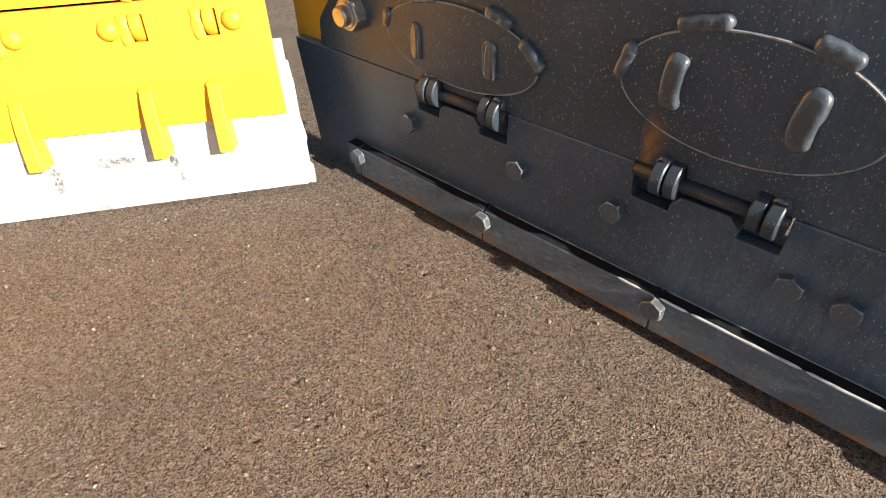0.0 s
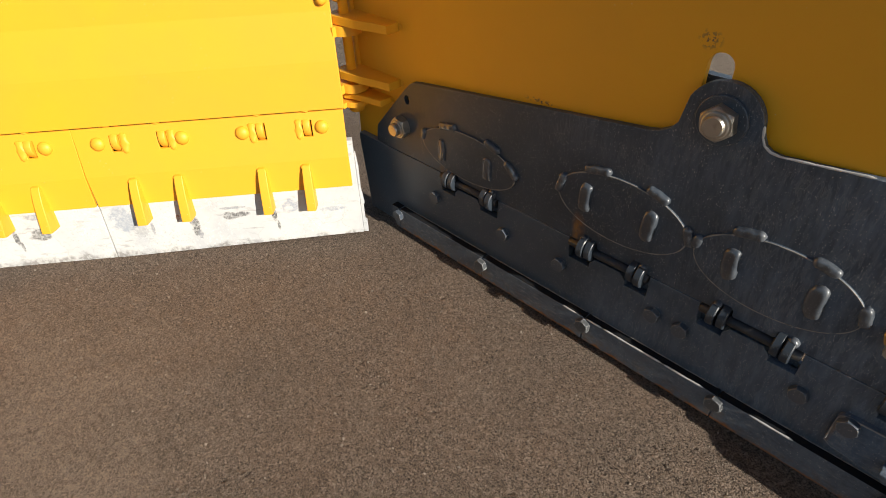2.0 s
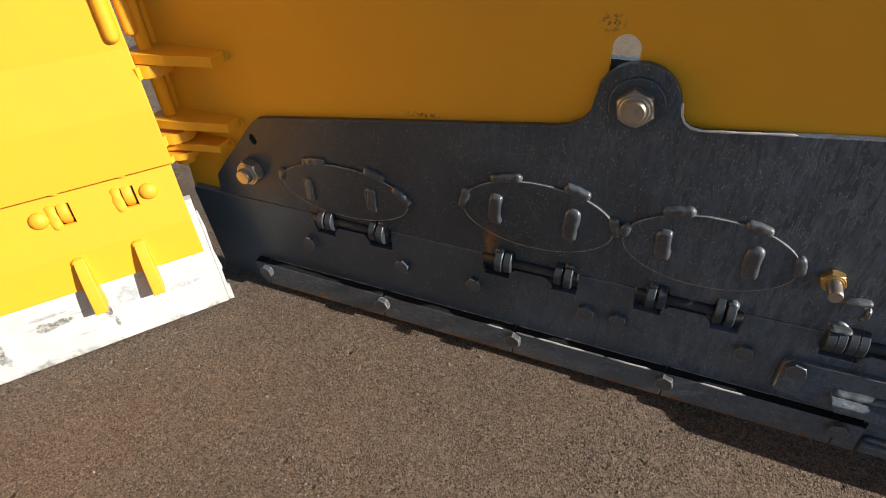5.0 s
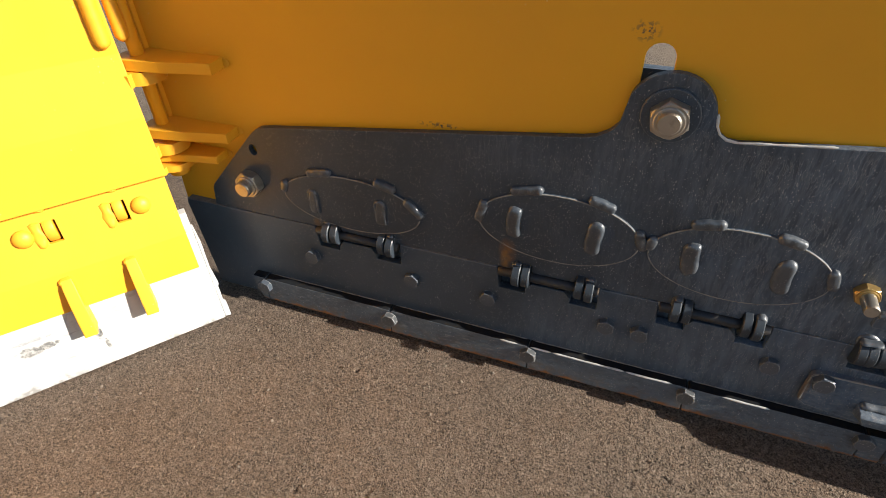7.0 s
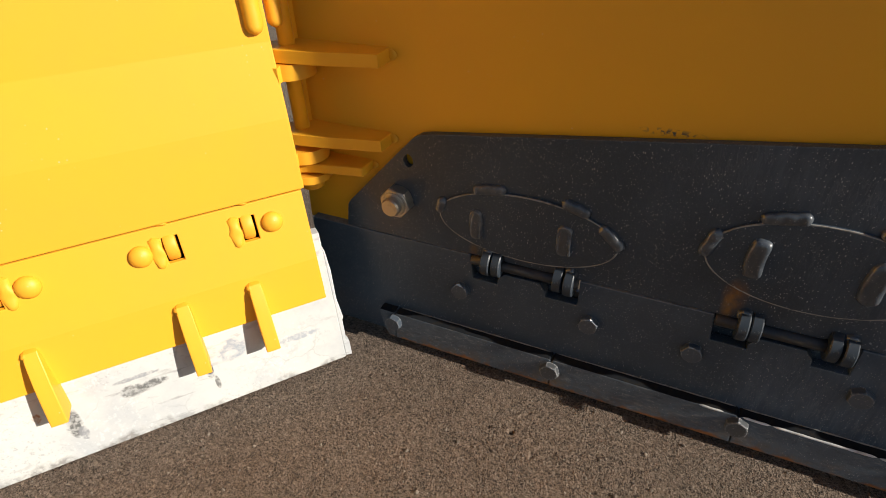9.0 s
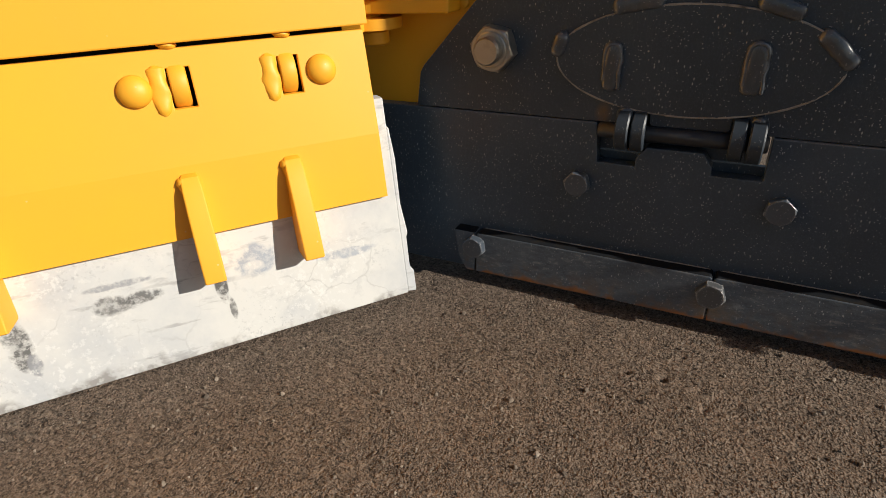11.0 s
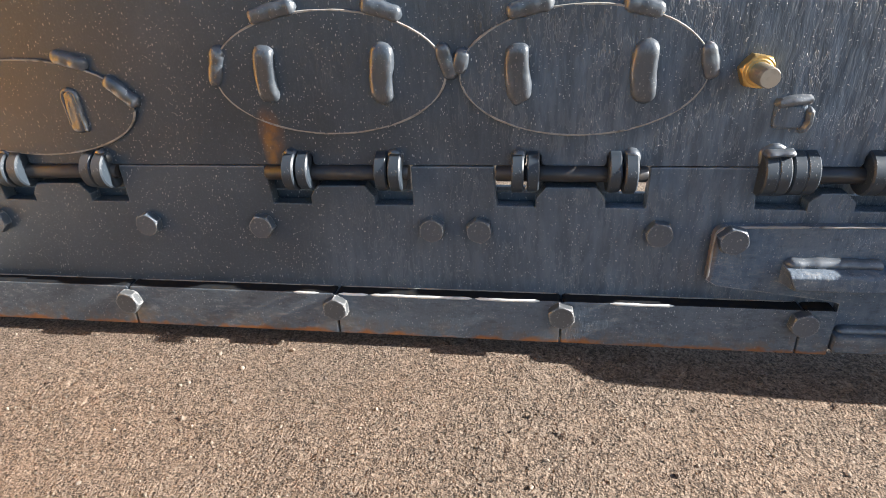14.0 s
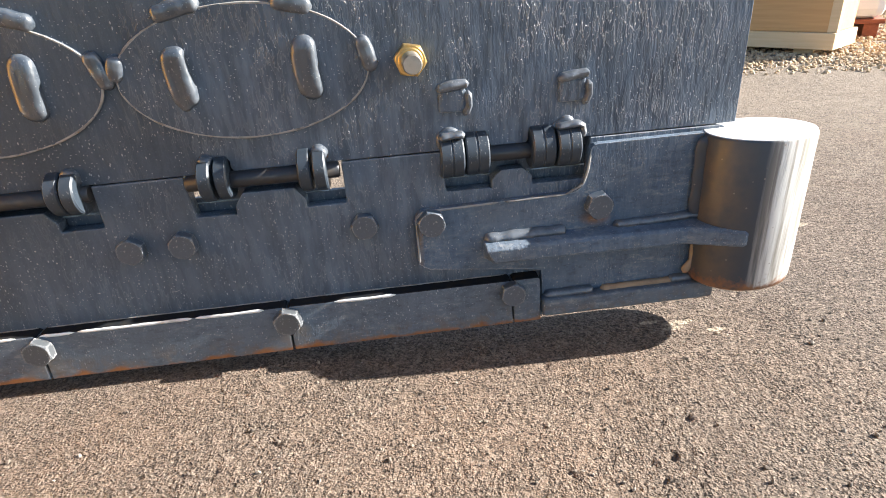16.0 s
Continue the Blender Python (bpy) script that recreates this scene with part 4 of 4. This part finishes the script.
# large studs and nuts
def stud(x, z, y, r, reach, materials, turn, washer=0.0):
    nut = part("nut", hexagon(r, r * 0.75), materials[0], wing, "large plated hexagon nut on a stud", m=turned(x, y, z, turn))
    part("stud", lathe([(-reach, r * 0.50), (-reach + 0.004, r * 0.57), (-r * 0.5, r * 0.57), (0, r * 0.57)], "y", 28), materials[1], nut, m=Matrix.Translation((x, y, z)), smooth=False)
    part("collar", lathe([(-r * 0.84, r * 0.68), (-r * 0.80, r * 0.74), (-r * 0.6, r * 0.74)], "y", 28), materials[0], nut, m=Matrix.Translation((x, y, z)))
    if washer:
        part("washer", lathe([(-0.004, washer * 0.97), (-0.003, washer), (0.002, washer)], "y", 32), M_LOWER, nut, m=Matrix.Translation((x, y, z)))


stud(-0.312, 0.357, FACE, 0.0310, 0.040, (M_ZINC, M_ZINC), 12)
stud(0.493, 0.629, FACE - 0.002, 0.0305, 0.032, (M_ZINC, M_ZINC), 20, 0.042)
stud(0.834, 0.382, FACE, 0.0195, 0.048, (M_BRASS, M_ZINC), 10)
part("small_bolt", hexagon(0.0155, 0.012), M_ZINC, wing, "small plated bolt in the yellow sheet", m=turned(0.341, 0.036, 0.826, 10))


# hinge lugs and pin between the wings
PIN = Vector((-0.490, 0.000, 0))
def lug_outline(end):
    tip = arc(PIN.x, PIN.y, 0.036, 110, 262, 10)
    return [(end, 0.036)] + [(end, -0.004), (end - 0.045, -0.012), (end - 0.105, -0.026)] + list(reversed(tip)) + [(-0.488, 0.036)]


flat_at = lambda a, b, d: (a, b, d)
for z0, z1, end in ((0.602, 0.624, -0.316), (0.457, 0.478, -0.326), (0.400, 0.418, -0.370)):
    lug = part("hinge_lug", plate([lug_outline(end)], z0, z1, flat_at), M_YELLOW, wing, "thick yellow hinge lug welded to the sheet", bevel=0.003)
    part("weld_bead", bead([(end + 0.004, 0.034, z0 + 0.002), (end + 0.004, 0.034, z1 - 0.002)], 0.020, 0.0022, int(z0 * 90)), M_YELLOW, lug, smooth=True)
hinge_rod = part("hinge_rod", lathe([(0.376, 0.011), (0.380, 0.0135), (1.15, 0.0135)], "z", 28), M_YELLOW, wing, "yellow painted upright hinge pin", m=Matrix.Translation(PIN), smooth=True)
part("pin_head", lathe([(0.357, 0.018), (0.360, 0.0215), (0.375, 0.0215), (0.378, 0.018)], "z", 32), M_YELLOW, hinge_rod, "round yellow head of the hinge pin", m=Matrix.Translation(PIN), smooth=True)
part("side_bar", box(-0.505, -0.494, 0.026, 0.040, 0.40, 1.15), M_YELLOW, wing, "yellow edge bar of the sheet", bevel=0.002)

# ---------------------------------------------------------------- the wing in the sun
FOOT = Vector((-0.409, -0.090, 0))
ALONG, OUT = Vector((-0.620, -0.785, 0)).normalized(), Vector((0.785, -0.620, 0)).normalized()
LENGTH = 2.0


def lean(z, table):
    for (z0, w0), (z1, w1) in zip(table, table[1:]):
        if z <= z1:
            return w0 + (w1 - w0) * (z - z0) / (z1 - z0)
    return table[-1][1]


EDGE = ((0.0, 0.002), (0.40, -0.058))
PANEL = ((0.16, -0.0125), (0.258, -0.027), (0.40, -0.062))
SHEET = ((0.38, -0.050), (0.52, -0.066), (0.64, -0.088), (0.80, -0.100), (1.20, -0.108))


def on(table):
    return lambda u, z, d: FOOT + ALONG * u + OUT * (lean(z, table) + d) + Vector((0, 0, z))


def out_pose(u, z, table, lift=0.0):
    """A pose whose -y points out of the wing's face and whose z points up it."""
    p = on(table)(u, z, lift)
    up = (on(table)(u, z + 0.01, lift) - on(table)(u, z - 0.01, lift)).normalized()
    y = -(OUT - up * OUT.dot(up)).normalized()
    return Matrix.Translation(p) @ Matrix((y.cross(up), y, up)).transposed().to_4x4()


bright = thing("plow_wing", FOOT, "sunlit yellow plow wing with worn white cutting edge on asphalt", "snow plow wing", "plow wings")


def folded(u0, u1, levels, table, thick):
    """A sheet with folds: quads between the levels."""
    bm, f = bmesh.new(), on(table)
    rows = [[bm.verts.new(f(u, z, d)) for u, d in ((u0, 0), (u1, 0), (u1, -thick), (u0, -thick))] for z in levels]
    for a, b in zip(rows, rows[1:]):
        for i in range(4):
            bm.faces.new((a[i], a[(i + 1) % 4], b[(i + 1) % 4], b[i]))
    bm.faces.new(rows[0]), bm.faces.new(rows[-1])
    return bm


part("moldboard", folded(0.010, LENGTH, (0.3933, 0.46, 0.52, 0.535, 0.58, 0.64, 0.655, 0.72, 0.80, 0.95, 1.16), SHEET, 0.012), M_YELLOW_LIT, bright, "yellow painted moldboard sheet with soft folds", bevel=0.002)

dome = lathe([(0.004, 0.0190), (-0.003, 0.0185), (-0.007, 0.0160), (-0.0105, 0.0110), (-0.0124, 0.005), (-0.0128, 0.001)], "y", 32)
dome = shared(dome, "rivet", M_YELLOW_LIT)
for p in dome.polygons:
    p.use_smooth = True


def rib_mesh():
    """A rounded yellow rib: flush at its head, standing out over the white edge, cut off square at its foot."""
    bm = bmesh.new()
    rows = []
    for z, w, h in ((0.134, 0.0062, -0.004), (0.133, 0.0078, 0.007), (0.128, 0.0105, 0.017), (0.114, 0.0118, 0.025), (0.080, 0.0124, 0.035), (0.040, 0.0128, 0.043), (0.006, 0.0129, 0.049), (0.001, 0.0128, 0.049), (-0.001, 0.0121, 0.045), (-0.002, 0.0121, -0.010)):
        rows.append([bm.verts.new((x * w, -(h - d * 0.004), z)) for x, d in ((-1, 0.6), (-0.96, 0.2), (-0.86, 0.02), (0, -0.05), (0.86, 0.02), (0.96, 0.2), (1, 0.6))] + [bm.verts.new((w, 0.02, z)), bm.verts.new((-w, 0.02, z))])
    for a, b in zip(rows, rows[1:]):
        for i in range(9):
            bm.faces.new((a[i], a[(i + 1) % 9], b[(i + 1) % 9], b[i]))
    bm.faces.new(rows[0]), bm.faces.new(rows[-1])
    mesh = shared(bm, "rib", M_YELLOW_LIT)
    for p in mesh.polygons:
        p.use_smooth = True
    mesh.set_sharp_from_angle(angle=radians(22))
    return mesh


rib = rib_mesh()
capsule = shared(lathe([(-0.0102, 0.024), (-0.0090, 0.0275), (-0.0060, 0.029), (0.0060, 0.029), (0.0090, 0.0275), (0.0102, 0.024)], "x", 32), "knuckle", M_YELLOW_LIT)
ridge = shared(bead([(0, 0, -0.029), (0.001, 0, 0), (0, 0, 0.028)], 0.021, 0.0042, 9, rough=0.15), "weld_bead", M_YELLOW_LIT)
spot = shared(bead([(-0.012, 0, 0.001), (0.010, 0, -0.001)], 0.009, 0.006, 12, rough=0.25), "weld_bead", M_YELLOW_LIT)
for mesh in (capsule, ridge, spot):
    for p in mesh.polygons:
        p.use_smooth = True
    mesh.set_sharp_from_angle(angle=radians(40))
rib_head = shared(bead([(-0.004, 0, 0.009), (0.001, 0, 0.002), (0.003, 0, -0.014)], 0.015, 0.010, 14, rough=0.12), "weld_bead", M_YELLOW_LIT)
for p in rib_head.polygons:
    p.use_smooth = True
PITCH = 0.741
for seg in range(3):
    u0 = seg * PITCH
    u_end = min(u0 + PITCH, LENGTH)
    edge = plate([[(u0 + 0.0015, 0.012 - 0.018 * u0), (u0 + PITCH - 0.0015, 0.012 - 0.018 * (u0 + PITCH)), (u0 + PITCH - 0.0015, 0.30), (u0 + 0.0015, 0.30)]], 0.0, -0.022, on(EDGE))
    part("cutting_edge", edge, M_WHITE, bright, "worn white-painted steel cutting edge with grey rubs", bevel=0.0015)
    holes, slots = [], (0.118, 0.245, 0.510, 0.636)
    for s in slots:
        holes.append([(u0 + s - 0.0130, 0.3215), (u0 + s + 0.0130, 0.3215), (u0 + s + 0.0130, 0.3665), (u0 + s - 0.0130, 0.3665)])
    first = u0 + (0.016 if seg == 0 else 0.0012)
    last = u0 + PITCH - 0.0012
    lower_half = plate([[(first, 0.170), (last - 0.004, 0.170), (last, 0.258), (first, 0.258)]], 0.0, -0.009, on(PANEL))
    upper_half = plate([[(first, 0.258), (last, 0.258), (last + 0.001, 0.3872), (first - 0.001, 0.3872)]] + holes, 0.0, -0.009, on(PANEL))
    me = bpy.data.meshes.new("tmp")
    upper_half.to_mesh(me)
    upper_half.free()
    lower_half.from_mesh(me)
    bpy.data.meshes.remove(me)
    bmesh.ops.remove_doubles(lower_half, verts=lower_half.verts, dist=0.0002)
    panel = part("trip_panel", lower_half, M_YELLOW_LIT, bright, "yellow bent panel above the white edge", bevel=0.0012)
    for u in (0.078, 0.295, 0.457, 0.681):
        part("rivet", dome, None, panel, m=out_pose(u0 + u, 0.346, PANEL))
    for n, u in enumerate(slots):
        part("knuckle", capsule, None, panel, m=out_pose(u0 + u + (0.0015, 0.0015, -0.0005, -0.0005)[n], 0.3445, PANEL, -0.0215))
        part("weld_bead", ridge, None, panel, m=out_pose(u0 + u + (0.024, 0.024, -0.024, -0.024)[n], 0.344, PANEL))
        part("weld_bead", spot, None, panel, m=out_pose(u0 + u + 0.004 * n, 0.391, PANEL, -0.002))
    for u in (0.138, 0.262, 0.4925, 0.616):
        part("rib", rib, None, panel, m=out_pose(u0 + u, 0.117, EDGE))
        part("weld_bead", rib_head, None, panel, m=out_pose(u0 + u + 0.009, 0.236, PANEL, 0.001))
lip = plate([[(-0.0125, 0.010), (-0.0125, 0.044), (-0.0070, 0.050), (-0.0075, 0.098), (-0.0105, 0.104), (-0.0050, 0.150), (-0.0062, 0.215), (-0.0025, 0.258), (0.0010, 0.262), (0.0010, 0.012)]], -0.0030, -0.0200, on(EDGE))
part("edge_lip", lip, M_WHITE, bright, "chipped white end of the cutting edge", bevel=0.0018)
# Added sheet: its near-black colour gives the slots and seam their shade.
part("gap_backing", folded(0.035, LENGTH, (0.05, 0.30, 0.40), EDGE, 0.02), M_LEDGE, bright, "near-black sheet added to darken the gaps behind the yellow panels", m=Matrix.Translation(-OUT * 0.03))

# lugs of this wing round the pin, and the welded bars at its upper end
for z0, z1 in ((0.574, 0.600), (0.421, 0.445), (0.380, 0.3945)):
    o = on(SHEET)(0.012, 0.5, -0.012)
    outline = arc(PIN.x, PIN.y, 0.041, 120, -75, 28) + [(o.x, o.y), (o.x - 0.05, o.y - 0.01), (-0.56, 0.02)]
    part("hinge_lug", plate([outline], z0, z1, flat_at), M_YELLOW_LIT, bright, "yellow hinge lug reaching round the pin", bevel=0.003, smooth=True)
for n, (u, lift, w, foot_z) in enumerate(((0.030, 0.000, 0.030, 0.652), (-0.006, -0.014, 0.026, 0.655))):
    path = [(0, 0, 0.0), (0.0, 0, 0.06), (0.002, 0, 0.16), (0.0, 0, 0.48)]
    part("end_bar", bead(path, w, 0.016, 41 + n, rough=0.008), M_YELLOW_LIT, bright, "yellow upright welded bar", m=out_pose(u, foot_z, SHEET, lift), smooth=True)


# ---------------------------------------------------------------- behind the yard's edge
def crate():
    turn = pose(2.91, 1.93, -0.020, 0, 0, 33)
    c = thing("crate", (2.91, 1.93, -0.020), "plywood shipping crate on pine skids, on gravel", "crate")
    part("side_panel", box(0.0, 0.24, 0.0, 1.05, 0.105, 0.80), M_PLY, c, "plain plywood side", m=turn, bevel=0.004)
    for y0, y1 in ((-0.015, 0.50), (0.505, 1.06)):
        part("base_board", box(-0.022, 0.26, y0, y1, 0.030, 0.105), M_PINE, c, "pale pine board", m=turn, bevel=0.004)
    for y in (0.08, 0.92):
        part("skid", box(0.02, 0.22, y, y + 0.09, 0.0, 0.030), M_PINE, c, m=turn, bevel=0.003)
    for y in (0.0,):
        part("corner_batten", box(-0.004, 0.03, y - 0.012, y + 0.03, 0.105, 0.80), M_PINE, c, m=turn, bevel=0.003)
        plate_ob = part("corner_plate", box(-0.008, -0.004, y, y + 0.05, 0.30, 0.33), M_GREY, c, "small metal corner plate", m=turn)


crate()
pack = thing("wrapped_pallet", (3.25, 2.44, -0.020), "white sheet-wrapped load on a red-brown pallet, on gravel", "pallet load")
turn = pose(3.25, 2.44, -0.020, 0, 0, -30)
part("load", box(-0.02, 0.28, 0.0, 0.5, 0.10, 0.85), M_WRAP, pack, "white plastic-wrapped load", m=turn, bevel=0.05)
for x in (0.0, 0.19):
    part("bearer", box(x, x + 0.07, 0.02, 0.48, 0.0, 0.075), M_RED, pack, m=turn, bevel=0.003)
part("deck_board", box(-0.02, 0.28, 0.0, 0.5, 0.075, 0.098), M_RED, pack, m=turn, bevel=0.003)
